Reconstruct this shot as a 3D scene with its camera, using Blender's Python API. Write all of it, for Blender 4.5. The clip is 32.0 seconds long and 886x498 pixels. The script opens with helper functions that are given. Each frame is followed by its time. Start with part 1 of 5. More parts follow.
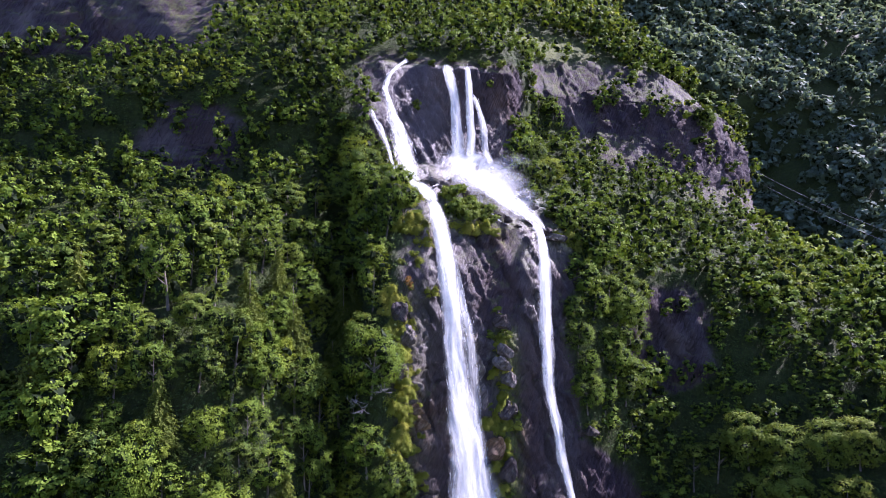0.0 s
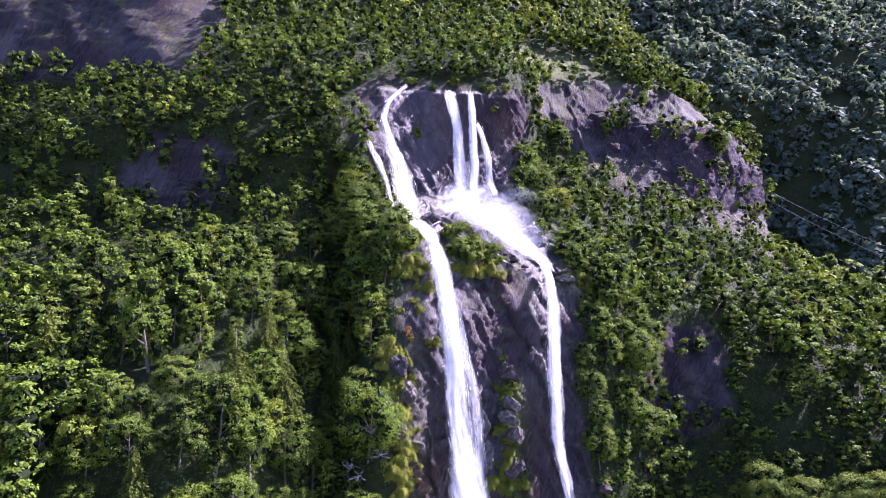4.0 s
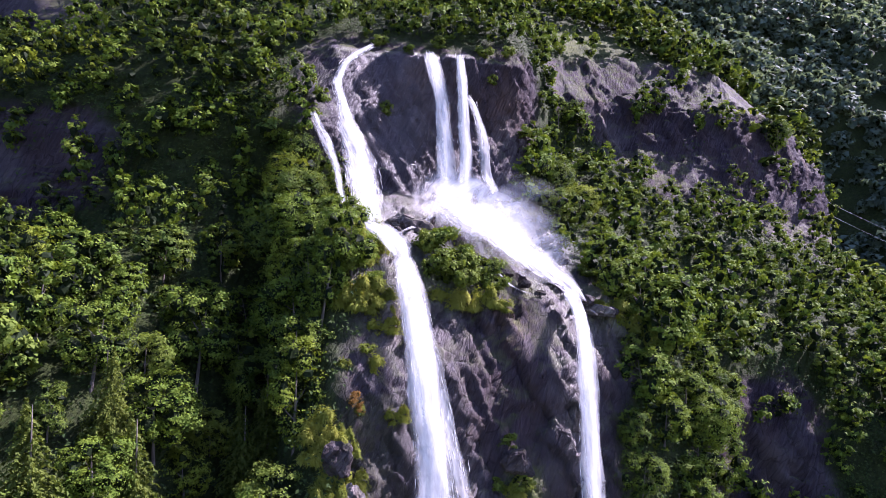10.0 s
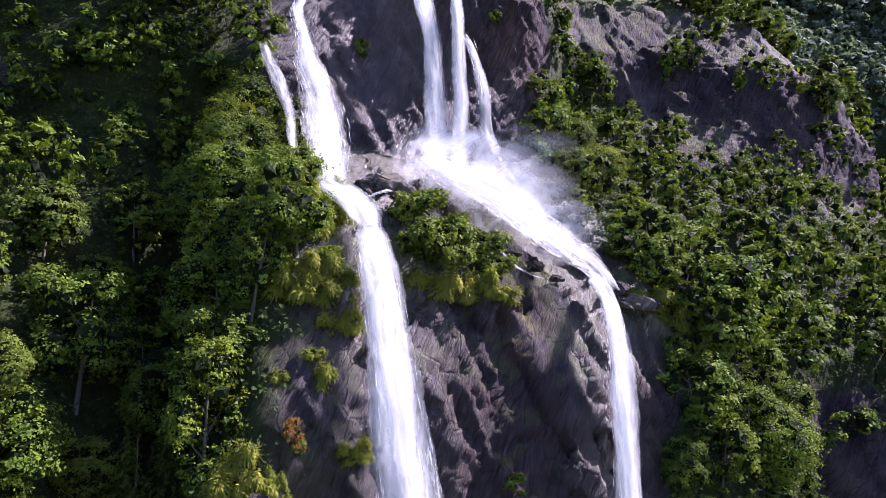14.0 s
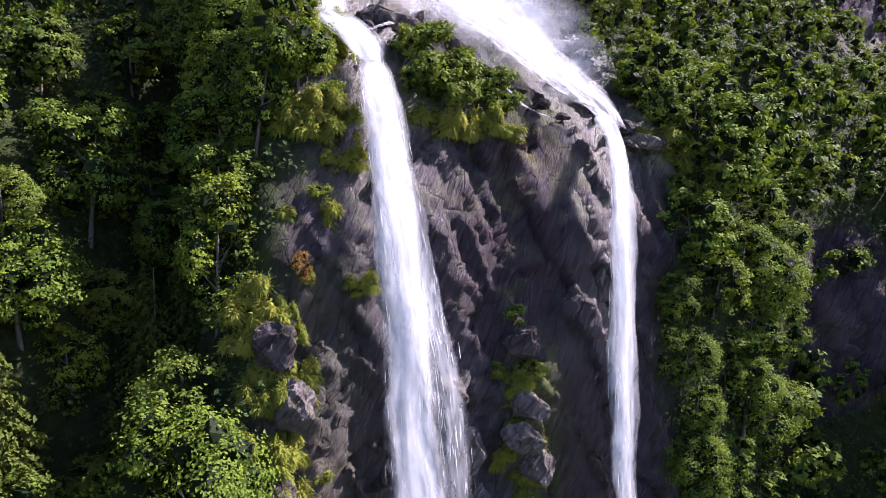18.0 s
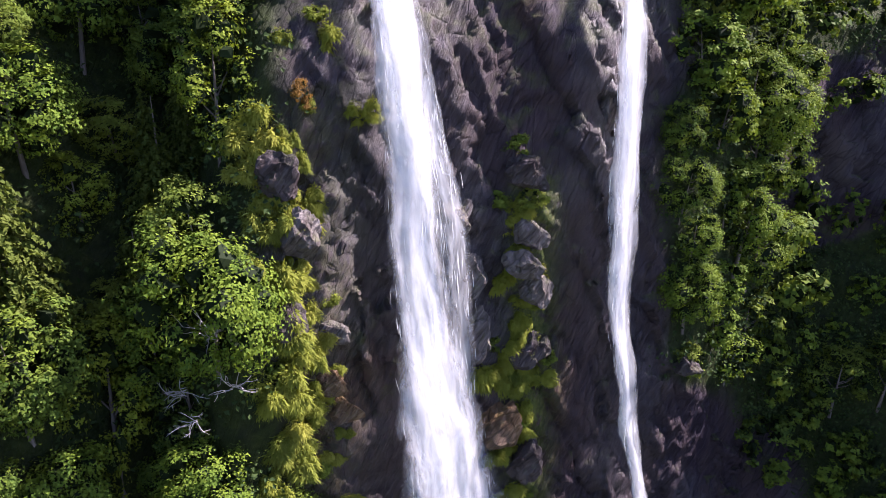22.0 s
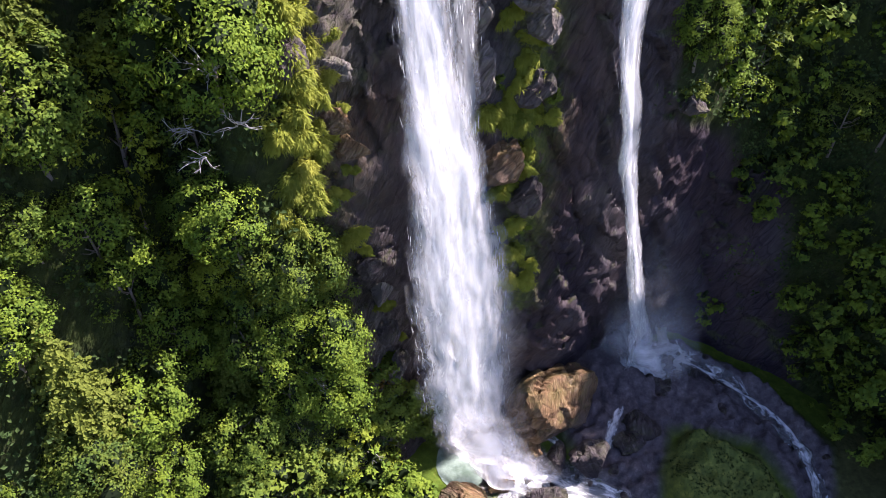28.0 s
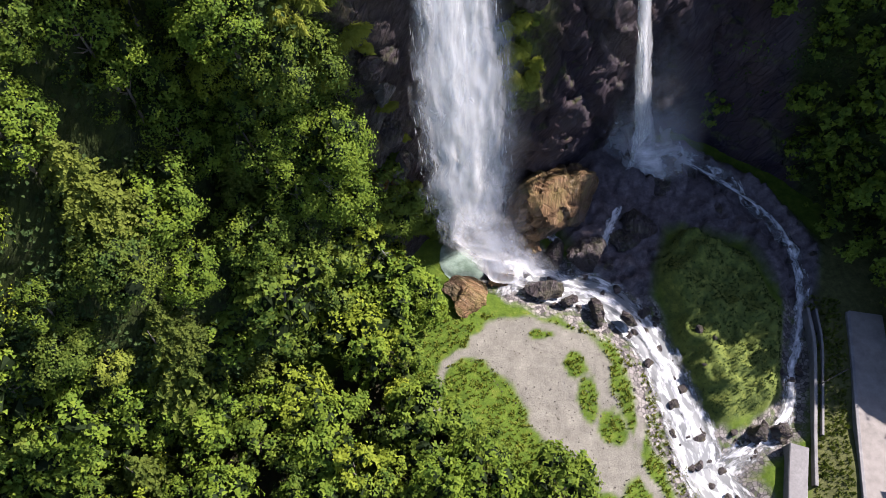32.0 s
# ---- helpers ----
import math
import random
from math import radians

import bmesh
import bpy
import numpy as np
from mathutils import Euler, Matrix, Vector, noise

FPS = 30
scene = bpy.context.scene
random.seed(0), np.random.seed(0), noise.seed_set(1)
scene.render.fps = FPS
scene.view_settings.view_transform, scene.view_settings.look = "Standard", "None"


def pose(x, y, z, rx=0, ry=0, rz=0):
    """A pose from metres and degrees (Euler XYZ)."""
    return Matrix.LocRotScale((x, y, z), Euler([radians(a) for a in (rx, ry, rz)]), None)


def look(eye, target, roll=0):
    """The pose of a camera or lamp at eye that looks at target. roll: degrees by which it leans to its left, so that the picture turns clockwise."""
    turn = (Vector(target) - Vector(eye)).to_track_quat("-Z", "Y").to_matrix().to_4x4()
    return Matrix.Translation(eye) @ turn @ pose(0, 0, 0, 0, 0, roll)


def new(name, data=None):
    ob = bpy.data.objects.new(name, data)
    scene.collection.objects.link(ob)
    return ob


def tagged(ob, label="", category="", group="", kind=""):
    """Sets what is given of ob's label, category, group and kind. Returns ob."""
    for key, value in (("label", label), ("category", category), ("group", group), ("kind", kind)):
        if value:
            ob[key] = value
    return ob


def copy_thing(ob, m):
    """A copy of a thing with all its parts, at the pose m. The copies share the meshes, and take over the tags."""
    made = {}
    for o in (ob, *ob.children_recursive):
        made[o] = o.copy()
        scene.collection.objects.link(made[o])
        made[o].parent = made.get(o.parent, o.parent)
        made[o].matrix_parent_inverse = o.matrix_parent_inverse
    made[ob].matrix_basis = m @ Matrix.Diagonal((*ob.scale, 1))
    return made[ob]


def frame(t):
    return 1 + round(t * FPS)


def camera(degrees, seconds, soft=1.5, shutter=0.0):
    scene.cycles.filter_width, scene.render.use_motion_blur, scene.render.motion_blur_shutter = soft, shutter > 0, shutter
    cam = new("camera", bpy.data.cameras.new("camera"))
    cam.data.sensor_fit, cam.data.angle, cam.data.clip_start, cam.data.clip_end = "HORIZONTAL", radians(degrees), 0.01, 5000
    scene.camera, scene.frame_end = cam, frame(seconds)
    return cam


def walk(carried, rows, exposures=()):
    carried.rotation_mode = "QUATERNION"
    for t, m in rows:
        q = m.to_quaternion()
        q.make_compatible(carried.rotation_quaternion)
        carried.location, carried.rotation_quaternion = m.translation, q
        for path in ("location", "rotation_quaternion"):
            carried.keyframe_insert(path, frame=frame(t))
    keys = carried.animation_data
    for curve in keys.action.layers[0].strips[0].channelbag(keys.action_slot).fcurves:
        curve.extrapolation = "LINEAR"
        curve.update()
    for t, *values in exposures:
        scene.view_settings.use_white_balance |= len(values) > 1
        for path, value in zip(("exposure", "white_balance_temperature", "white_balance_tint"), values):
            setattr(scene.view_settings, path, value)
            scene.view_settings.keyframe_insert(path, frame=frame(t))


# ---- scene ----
cam = camera(63.7, 32.0, soft=0.9)
METRES, EYE, TILT, LEAN, TURN = 100.0, 90.0, 1.7, 0.0, 0.0
ROWS = [
    (0.0, 0.0, 0.0, 0.0, 0.0, 0.0, -0.0),
    (0.5, -0.0001, 0.0007, 0.0154, 0.01, -0.01, -0.02),
    (1.0, -0.0003, 0.0012, 0.0308, 0.01, -0.02, -0.04),
    (1.5, -0.0006, 0.0017, 0.0461, 0.0, -0.02, -0.06),
    (2.0, -0.0006, 0.0023, 0.0615, 0.0, -0.04, -0.07),
    (2.5, -0.0009, 0.0028, 0.0768, -0.01, -0.03, -0.08),
    (3.0, -0.0009, 0.003, 0.0901, 0.01, -0.01, -0.06),
    (3.5, 0.0003, 0.0479, 0.0947, 0.24, -0.07, 0.11),
    (5.5, 0.007, 0.1963, 0.093, 0.09, 0.31, 0.22),
    (6.0, 0.0096, 0.2386, 0.0921, 0.05, 0.5, 0.22),
    (6.5, 0.0121, 0.284, 0.0911, 0.02, 0.73, 0.2),
    (7.0, 0.0147, 0.3312, 0.0891, -0.03, 0.98, 0.21),
    (7.5, 0.0173, 0.3793, 0.0883, -0.07, 1.2, 0.19),
    (8.0, 0.0197, 0.4282, 0.0868, -0.11, 1.43, 0.19),
    (8.5, 0.0217, 0.4776, 0.0853, -0.15, 1.65, 0.19),
    (9.0, 0.0245, 0.5272, 0.0838, -0.17, 1.81, 0.17),
    (9.5, 0.0268, 0.5777, 0.0823, -0.18, 1.98, 0.17),
    (10.0, 0.0296, 0.6265, 0.0811, -0.19, 2.11, 0.15),
    (10.5, 0.0325, 0.6746, 0.0792, -0.18, 2.25, 0.12),
    (11.0, 0.0355, 0.7225, 0.0775, -0.17, 2.35, 0.11),
    (11.5, 0.0386, 0.7716, 0.0752, -0.15, 2.43, 0.11),
    (12.0, 0.0418, 0.8211, 0.0734, -0.14, 2.5, 0.09),
    (12.5, 0.0448, 0.8668, 0.072, -0.14, 2.6, 0.03),
    (13.0, 0.0476, 0.8904, 0.0714, -0.18, 2.38, -0.09),
    (13.5, 0.0493, 0.8951, 0.0705, -0.16, 1.96, -0.19),
    (15.5, 0.0479, 0.8938, 0.0673, -0.1, -2.64, -0.33),
    (16.0, 0.0482, 0.893, 0.067, -0.02, -4.36, -0.31),
    (16.5, 0.0482, 0.8926, 0.0667, 0.03, -6.13, -0.33),
    (17.0, 0.0485, 0.8923, 0.0666, 0.09, -7.93, -0.36),
    (17.5, 0.0486, 0.8921, 0.0664, 0.14, -9.72, -0.42),
    (18.0, 0.0488, 0.8921, 0.0664, 0.18, -11.47, -0.45),
    (18.5, 0.0489, 0.8924, 0.0663, 0.23, -13.23, -0.47),
    (19.0, 0.0491, 0.8926, 0.0659, 0.28, -14.94, -0.49),
    (19.5, 0.0496, 0.8923, 0.0654, 0.34, -16.61, -0.47),
    (20.0, 0.0496, 0.8925, 0.0655, 0.36, -18.31, -0.47),
    (20.5, 0.0498, 0.8923, 0.0657, 0.4, -19.98, -0.47),
    (21.0, 0.0499, 0.8923, 0.0658, 0.45, -21.66, -0.47),
    (21.5, 0.0502, 0.8921, 0.0661, 0.5, -23.38, -0.46),
    (22.0, 0.0502, 0.8922, 0.0662, 0.53, -25.09, -0.46),
    (22.5, 0.0503, 0.8923, 0.066, 0.57, -26.83, -0.49),
    (23.0, 0.0504, 0.8927, 0.066, 0.63, -28.6, -0.5),
    (23.5, 0.0503, 0.8927, 0.0659, 0.65, -30.31, -0.49),
    (24.0, 0.0504, 0.8927, 0.0662, 0.69, -32.03, -0.51),
    (24.5, 0.0506, 0.8926, 0.0663, 0.75, -33.73, -0.51),
    (25.0, 0.0506, 0.8928, 0.0664, 0.78, -35.47, -0.51),
    (25.5, 0.0506, 0.893, 0.0664, 0.82, -37.22, -0.53),
    (27.5, 0.0508, 0.8931, 0.0664, 0.97, -44.09, -0.48),
    (28.0, 0.0506, 0.8933, 0.0664, 1.0, -45.96, -0.51),
    (28.5, 0.0505, 0.8933, 0.0665, 1.05, -47.92, -0.51),
    (29.0, 0.0503, 0.8932, 0.0669, 1.05, -49.89, -0.49),
    (29.5, 0.05, 0.8932, 0.0673, 1.06, -51.91, -0.5),
    (30.0, 0.0499, 0.893, 0.0676, 1.08, -53.92, -0.46),
    (30.5, 0.0497, 0.8928, 0.0683, 1.08, -55.98, -0.45),
    (31.0, 0.0494, 0.8925, 0.0692, 1.1, -58.0, -0.42),
    (31.5, 0.0494, 0.8924, 0.0699, 1.1, -60.09, -0.39),
    (32.0, 0.0493, 0.8924, 0.0702, 1.12, -61.93, -0.38),
]
EXPOSURES = [(0.0, 2.2, 5500, 44), (3.1, 2.15, 5500, 44), (3.6, 2.5, 5450, 56), (6.0, 2.45, 5450, 58), (9.0, 2.25, 5550, 50), (12.0, 1.95, 5650, 44), (16.0, 1.9, 5800, 42), (22.0, 2.15, 6000, 38), (28.0, 2.15, 6100, 34), (32.0, 1.68, 6150, 26)]
walk(cam, [(t, pose(0, 0, EYE, TILT, LEAN, TURN) @ pose(METRES * x, METRES * y, METRES * z, 90 + pitch, roll, yaw)) for t, x, y, z, yaw, pitch, roll in ROWS], EXPOSURES)

# ---- light ----
SUN = Vector((0.645, 0.30, 0.70)).normalized()
world = bpy.data.worlds.new("sky")
scene.world = world
world.use_nodes = True
wn = world.node_tree.nodes
sky = wn.new("ShaderNodeTexSky")
sky.sky_type = "NISHITA"
sky.sun_disc = False
sky.ozone_density = 2.5
sky.sun_elevation = math.asin(SUN.z)
sky.sun_rotation = math.atan2(SUN.x, SUN.y)
world.node_tree.links.new(sky.outputs[0], wn["Background"].inputs[0])
wn["Background"].inputs[1].default_value = 0.083
lamp = bpy.data.lights.new("sun", "SUN")
lamp.energy, lamp.angle, lamp.color = 5.0, radians(0.5), (1.0, 0.95, 0.84)
sun = new("sun", lamp)
sun.matrix_world = look(SUN * 400, (0, 0, 0))


# ---- materials ----
class Mat:
    """A small writer of node materials."""

    def __init__(self, name):
        self.m = bpy.data.materials.new(name)
        self.m.use_nodes = True
        self.n, self.l = self.m.node_tree.nodes, self.m.node_tree.links
        self.b = self.n["Principled BSDF"]
        self.out = self.n["Material Output"]
        self.pos = self.n.new("ShaderNodeTexCoord").outputs["Object"]

    def put(self, socket, value):
        if isinstance(value, bpy.types.NodeSocket):
            self.l.new(value, socket)
        elif isinstance(value, (tuple, list)) and len(value) == 3 and len(socket.default_value) == 4:
            socket.default_value = (*value, 1)
        else:
            socket.default_value = value

    def place(self, scale=(1, 1, 1), turn=(0, 0, 0), src=None):
        k = self.n.new("ShaderNodeMapping")
        k.vector_type = "TEXTURE"
        self.put(k.inputs[0], src or self.pos)
        k.inputs["Rotation"].default_value = [radians(a) for a in turn]
        k.inputs["Scale"].default_value = scale
        return k.outputs[0]

    def noise(self, scale, detail=4, rough=0.6, src=None, warp=0.0):
        k = self.n.new("ShaderNodeTexNoise")
        self.put(k.inputs["Vector"], src or self.pos)
        k.inputs["Scale"].default_value, k.inputs["Detail"].default_value = scale, detail
        k.inputs["Roughness"].default_value, k.inputs["Distortion"].default_value = rough, warp
        return k.outputs[0]

    def cells(self, scale, src=None, feature="F1", out=0):
        k = self.n.new("ShaderNodeTexVoronoi")
        k.feature = feature
        self.put(k.inputs["Vector"], src or self.pos)
        k.inputs["Scale"].default_value = scale
        return k.outputs[out]

    def ramp(self, fac, *stops):
        k = self.n.new("ShaderNodeValToRGB")
        self.put(k.inputs[0], fac)
        e = k.color_ramp.elements
        while len(e) < len(stops):
            e.new(0.5)
        for i, (p, c) in enumerate(stops):
            e[i].position = p
            e[i].color = (c, c, c, 1) if isinstance(c, (int, float)) else (*c, 1)
        return k.outputs[0]

    def mix(self, fac, a, b, how="MIX"):
        k = self.n.new("ShaderNodeMix")
        k.data_type, k.blend_type = "RGBA", how
        self.put(k.inputs[0], fac)
        self.put(k.inputs[6], a)
        self.put(k.inputs[7], b)
        return k.outputs[2]

    def math(self, op, a, b=0.0, clamp=False):
        k = self.n.new("ShaderNodeMath")
        k.operation, k.use_clamp = op, clamp
        self.put(k.inputs[0], a)
        self.put(k.inputs[1], b)
        return k.outputs[0]

    def attr(self, name):
        k = self.n.new("ShaderNodeAttribute")
        k.attribute_name = name
        return k.outputs["Fac"]

    def uv(self):
        k = self.n.new("ShaderNodeAttribute")
        k.attribute_name = "flow"
        return k.outputs["Vector"]

    def up(self):
        k = self.n.new("ShaderNodeNewGeometry")
        s = self.n.new("ShaderNodeSeparateXYZ")
        self.put(s.inputs[0], k.outputs["Normal"])
        return s.outputs[2]

    def island(self):
        return self.n.new("ShaderNodeNewGeometry").outputs["Random Per Island"]

    def random(self):
        return self.n.new("ShaderNodeObjectInfo").outputs["Random"]

    def bump(self, height, strength=0.5, distance=0.1, under=None):
        k = self.n.new("ShaderNodeBump")
        k.inputs["Strength"].default_value, k.inputs["Distance"].default_value = strength, distance
        self.put(k.inputs["Height"], height)
        if under:
            self.put(k.inputs["Normal"], under)
        return k.outputs[0]

    def done(self, color, rough=0.8, normal=None, **more):
        self.put(self.b.inputs["Base Color"], color)
        self.put(self.b.inputs["Roughness"], rough)
        if normal:
            self.put(self.b.inputs["Normal"], normal)
        for k, v in more.items():
            self.put(self.b.inputs[k.replace("_", " ")], v)
        return self.m

    def thin(self, color, amount=0.35):
        """Lets light through, as leaves and spray do."""
        t = self.n.new("ShaderNodeBsdfTranslucent")
        self.put(t.inputs[0], color)
        k = self.n.new("ShaderNodeMixShader")
        self.put(k.inputs[0], amount)
        self.l.new(self.b.outputs[0], k.inputs[1])
        self.l.new(t.outputs[0], k.inputs[2])
        self.l.new(k.outputs[0], self.out.inputs[0])
        self.last = k.outputs[0]
        return self.m

    def clear(self, alpha):
        """Mixes the surface with nothing at all where alpha is low."""
        t = self.n.new("ShaderNodeBsdfTransparent")
        k = self.n.new("ShaderNodeMixShader")
        self.put(k.inputs[0], alpha)
        self.l.new(t.outputs[0], k.inputs[1])
        self.l.new(self.last, k.inputs[2])
        self.l.new(k.outputs[0], self.out.inputs[0])
        return self.m


def rock_material(name, dark, mid, light, gloss=0.45, moss=0.5):
    k = Mat(name)
    strata = k.place((0.34, 1.6, 4.4), (0, 24, 0))
    grain = k.noise(0.9, 8, 0.68, strata, 0.4)
    broad = k.noise(0.07, 5, 0.6)
    fine = k.noise(3.5, 6, 0.7)
    col = k.ramp(grain, (0.30, dark), (0.56, mid), (0.80, light))
    stain = k.noise(0.16, 6, 0.65, k.place((1, 1, 2.6)))
    col = k.mix(k.ramp(stain, (0.46, 0.0), (0.66, 0.5)), col, (0.085, 0.058, 0.048))
    col = k.mix(k.math("MULTIPLY", k.attr("rust"), k.ramp(k.noise(0.5, 6, 0.7), (0.34, 0.0), (0.56, 0.85))), col, k.ramp(grain, (0.3, (0.035, 0.02, 0.015)), (0.58, (0.105, 0.058, 0.036)), (0.8, (0.26, 0.19, 0.145))))
    col = k.mix(k.math("MULTIPLY", k.attr("pale"), k.ramp(k.noise(0.7, 6, 0.7), (0.36, 0.0), (0.55, 0.9))), col, k.ramp(grain, (0.3, (0.06, 0.052, 0.05)), (0.52, (0.19, 0.17, 0.15)), (0.75, (0.36, 0.33, 0.30))))
    col = k.mix(k.ramp(broad, (0.5, 0.0), (0.68, 0.7)), col, k.mix(0.25, col, (0.26, 0.24, 0.235)))
    crack = k.ramp(k.cells(0.55, k.place((0.8, 1.6, 2.6), (0, 24, 8)), "DISTANCE_TO_EDGE"), (0.0, 0.62), (0.05, 1.0))
    col = k.mix(1.0, col, crack, "MULTIPLY")
    green = k.ramp(k.noise(1.6, 5, 0.6), (0.3, (0.035, 0.06, 0.012)), (0.7, (0.13, 0.15, 0.03)))
    on = k.math("MULTIPLY", k.ramp(k.up(), (0.25, 0.0), (0.62, 1.0)), k.ramp(k.noise(0.5, 5, 0.65), (0.42, 0.0), (0.58, moss)))
    on = k.math("MAXIMUM", on, k.math("MULTIPLY", k.attr("moss"), k.ramp(k.noise(0.9, 6, 0.7), (0.35, 0.0), (0.52, 1.0))))
    col = k.mix(on, col, green)
    floor = k.ramp(k.noise(0.8, 6, 0.7), (0.3, (0.014, 0.018, 0.008)), (0.6, (0.032, 0.045, 0.012)), (0.8, (0.07, 0.075, 0.025)))
    veg = k.math("MULTIPLY", k.attr("veg"), k.ramp(k.noise(0.35, 5, 0.6), (0.25, 0.8), (0.5, 1.0)))
    col = k.mix(veg, col, floor)
    hay = k.ramp(k.noise(0.6, 6, 0.7), (0.3, (0.045, 0.058, 0.018)), (0.7, (0.12, 0.13, 0.04)))
    col = k.mix(k.math("MULTIPLY", k.attr("meadow"), k.ramp(k.noise(0.3, 5, 0.65), (0.38, 0.1), (0.55, 1.0))), col, hay)
    wet = k.math("MULTIPLY", k.attr("wet"), k.ramp(k.noise(0.4, 4), (0.3, 0.4), (0.6, 1.0)))
    col = k.mix(k.math("MULTIPLY", wet, 0.45), col, k.mix(1.0, col, (0.45, 0.42, 0.42), "MULTIPLY"))
    rough = k.math("SUBTRACT", k.math("ADD", gloss, k.math("MULTIPLY", fine, 0.35)), k.math("MULTIPLY", wet, 0.38), True)
    n1 = k.bump(grain, 1.0, 0.7)
    n2 = k.bump(fine, 0.6, 0.12, n1)
    n3 = k.bump(crack, 0.7, 0.25, n2)
    shine = k.math("ADD", 0.05, k.math("MULTIPLY", wet, 0.5))
    return k.done(col, rough, n3, Specular_IOR_Level=shine)


def leaf_material(name, dark, mid, light, through_light=0.38):
    k = Mat(name)
    tone = k.math("FRACT", k.math("ADD", k.attr("tone"), k.random()))
    col = k.ramp(tone, (0.0, dark), (0.45, mid), (0.8, mid), (1.0, light))
    col = k.mix(k.math("MULTIPLY", k.island(), 0.5), col, k.mix(0.5, col, light))
    col = k.mix(0.35, col, k.ramp(k.noise(0.5, 3), (0.35, dark), (0.65, light)))
    k.done(col, 0.7, None, Specular_IOR_Level=0.06)
    warm = k.mix(1.0, col, (1.45, 1.4, 0.75), "MULTIPLY")
    return k.thin(warm, through_light)


def bark_material(name, a, b):
    k = Mat(name)
    g = k.noise(3.0, 6, 0.7, k.place((1, 1, 5)))
    return k.done(k.ramp(g, (0.3, a), (0.7, b)), 0.9, k.bump(g, 0.6, 0.05))


def water_material(name, tint, gap=(0.30, 0.52), amount=0.5, streak=(1.1, 0.10), foam=(0.86, 0.885, 0.84), white=(0.34, 0.58)):
    """White falling water: threads along the flow, torn at the edges."""
    k = Mat(name)
    uv = k.uv()
    thread = k.noise(1.0, 6, 0.62, k.place((1 / streak[0], 1 / streak[1], 1), src=uv), 0.3)
    torn = k.noise(1.0, 5, 0.6, k.place((0.8, 2.6, 1), src=uv), 0.8)
    col = k.mix(k.ramp(thread, (white[0], 0.0), (white[1], 1.0)), tint, foam)
    k.done(col, 0.5, k.bump(thread, 0.2, 0.15), Specular_IOR_Level=0.3)
    k.thin(col, amount)
    body = k.math("ADD", k.math("MULTIPLY", thread, 0.45), k.math("MULTIPLY", torn, 0.55))
    a = k.math("SUBTRACT", k.math("ADD", body, k.attr("body")), 1.0)
    return k.clear(k.ramp(a, (gap[0], 0.0), (gap[1], 1.0)))


def thread_material(name):
    """Loose threads and drops of falling water."""
    k = Mat(name)
    k.done((0.76, 0.78, 0.76), 0.6, None, Specular_IOR_Level=0.2)
    return k.thin((0.76, 0.78, 0.76), 0.5)


def mist_material(name, dense):
    k = Mat(name)
    k.done((0.78, 0.79, 0.80), 1.0, None, Specular_IOR_Level=0.0)
    k.thin((0.78, 0.79, 0.80), 0.5)
    puff = k.ramp(k.noise(0.28, 5, 0.6, None, 0.5), (0.30, 0.0), (0.72, 1.0))
    a = k.math("MULTIPLY", k.math("MULTIPLY", k.attr("body"), puff), dense)
    return k.clear(a)


ROCK = rock_material("cliff_rock", (0.016, 0.0115, 0.017), (0.040, 0.031, 0.039), (0.105, 0.090, 0.093), 0.55)
BOULDER = rock_material("wet_boulder", (0.02, 0.018, 0.02), (0.06, 0.05, 0.05), (0.2, 0.18, 0.17), 0.3, 0.2)
BROWN = rock_material("brown_rock", (0.055, 0.032, 0.018), (0.17, 0.105, 0.055), (0.40, 0.30, 0.20), 0.22, 0.25)
PALE = rock_material("pale_rock", (0.05, 0.044, 0.042), (0.15, 0.132, 0.12), (0.36, 0.33, 0.30), 0.35, 0.35)
LEAF = leaf_material("broad_leaf", (0.024, 0.052, 0.013), (0.066, 0.120, 0.013), (0.180, 0.215, 0.018), 0.22)
# leaf colour made paler and bluer to paint in the haze of distance
HAZED_LEAF = leaf_material("hazed_leaf", (0.048, 0.078, 0.062), (0.088, 0.128, 0.092), (0.14, 0.18, 0.125), 0.3)
# leaf colour darkened to stand for the shade between the trees
SHADE_LEAF = leaf_material("shade_leaves", (0.014, 0.030, 0.010), (0.028, 0.052, 0.016), (0.062, 0.09, 0.024), 0.25)
NEEDLE = leaf_material("needles", (0.030, 0.050, 0.010), (0.062, 0.088, 0.014), (0.12, 0.14, 0.022), 0.25)
BUSH = leaf_material("bush_leaf", (0.045, 0.082, 0.014), (0.082, 0.125, 0.018), (0.165, 0.19, 0.026), 0.28)
MOSS = leaf_material("hanging_moss", (0.085, 0.12, 0.018), (0.16, 0.19, 0.024), (0.27, 0.27, 0.045), 0.4)
RUST = leaf_material("rusty_leaf", (0.10, 0.05, 0.015), (0.15, 0.08, 0.02), (0.2, 0.12, 0.03), 0.3)
GRASS = leaf_material("grass_blade", (0.06, 0.095, 0.012), (0.11, 0.145, 0.018), (0.2, 0.2, 0.04), 0.35)
BARK = bark_material("bark", (0.05, 0.04, 0.03), (0.16, 0.135, 0.11))
# shade inside the crowns, put into the colour of their cores
CORE_SHADE = leaf_material("crown_core_shade", (0.006, 0.010, 0.004), (0.009, 0.016, 0.005), (0.013, 0.022, 0.006), 0.05)
DEADWOOD = bark_material("bleached_wood", (0.13, 0.12, 0.105), (0.30, 0.28, 0.25))
FALL = water_material("falling_water", (0.50, 0.54, 0.56), (0.20, 0.60), 0.5, (1.3, 0.14), (0.78, 0.79, 0.78), (0.28, 0.58))
FOAM = water_material("foam", (0.48, 0.51, 0.54), (0.30, 0.58), 0.4, (1.3, 0.6), (0.74, 0.75, 0.74))
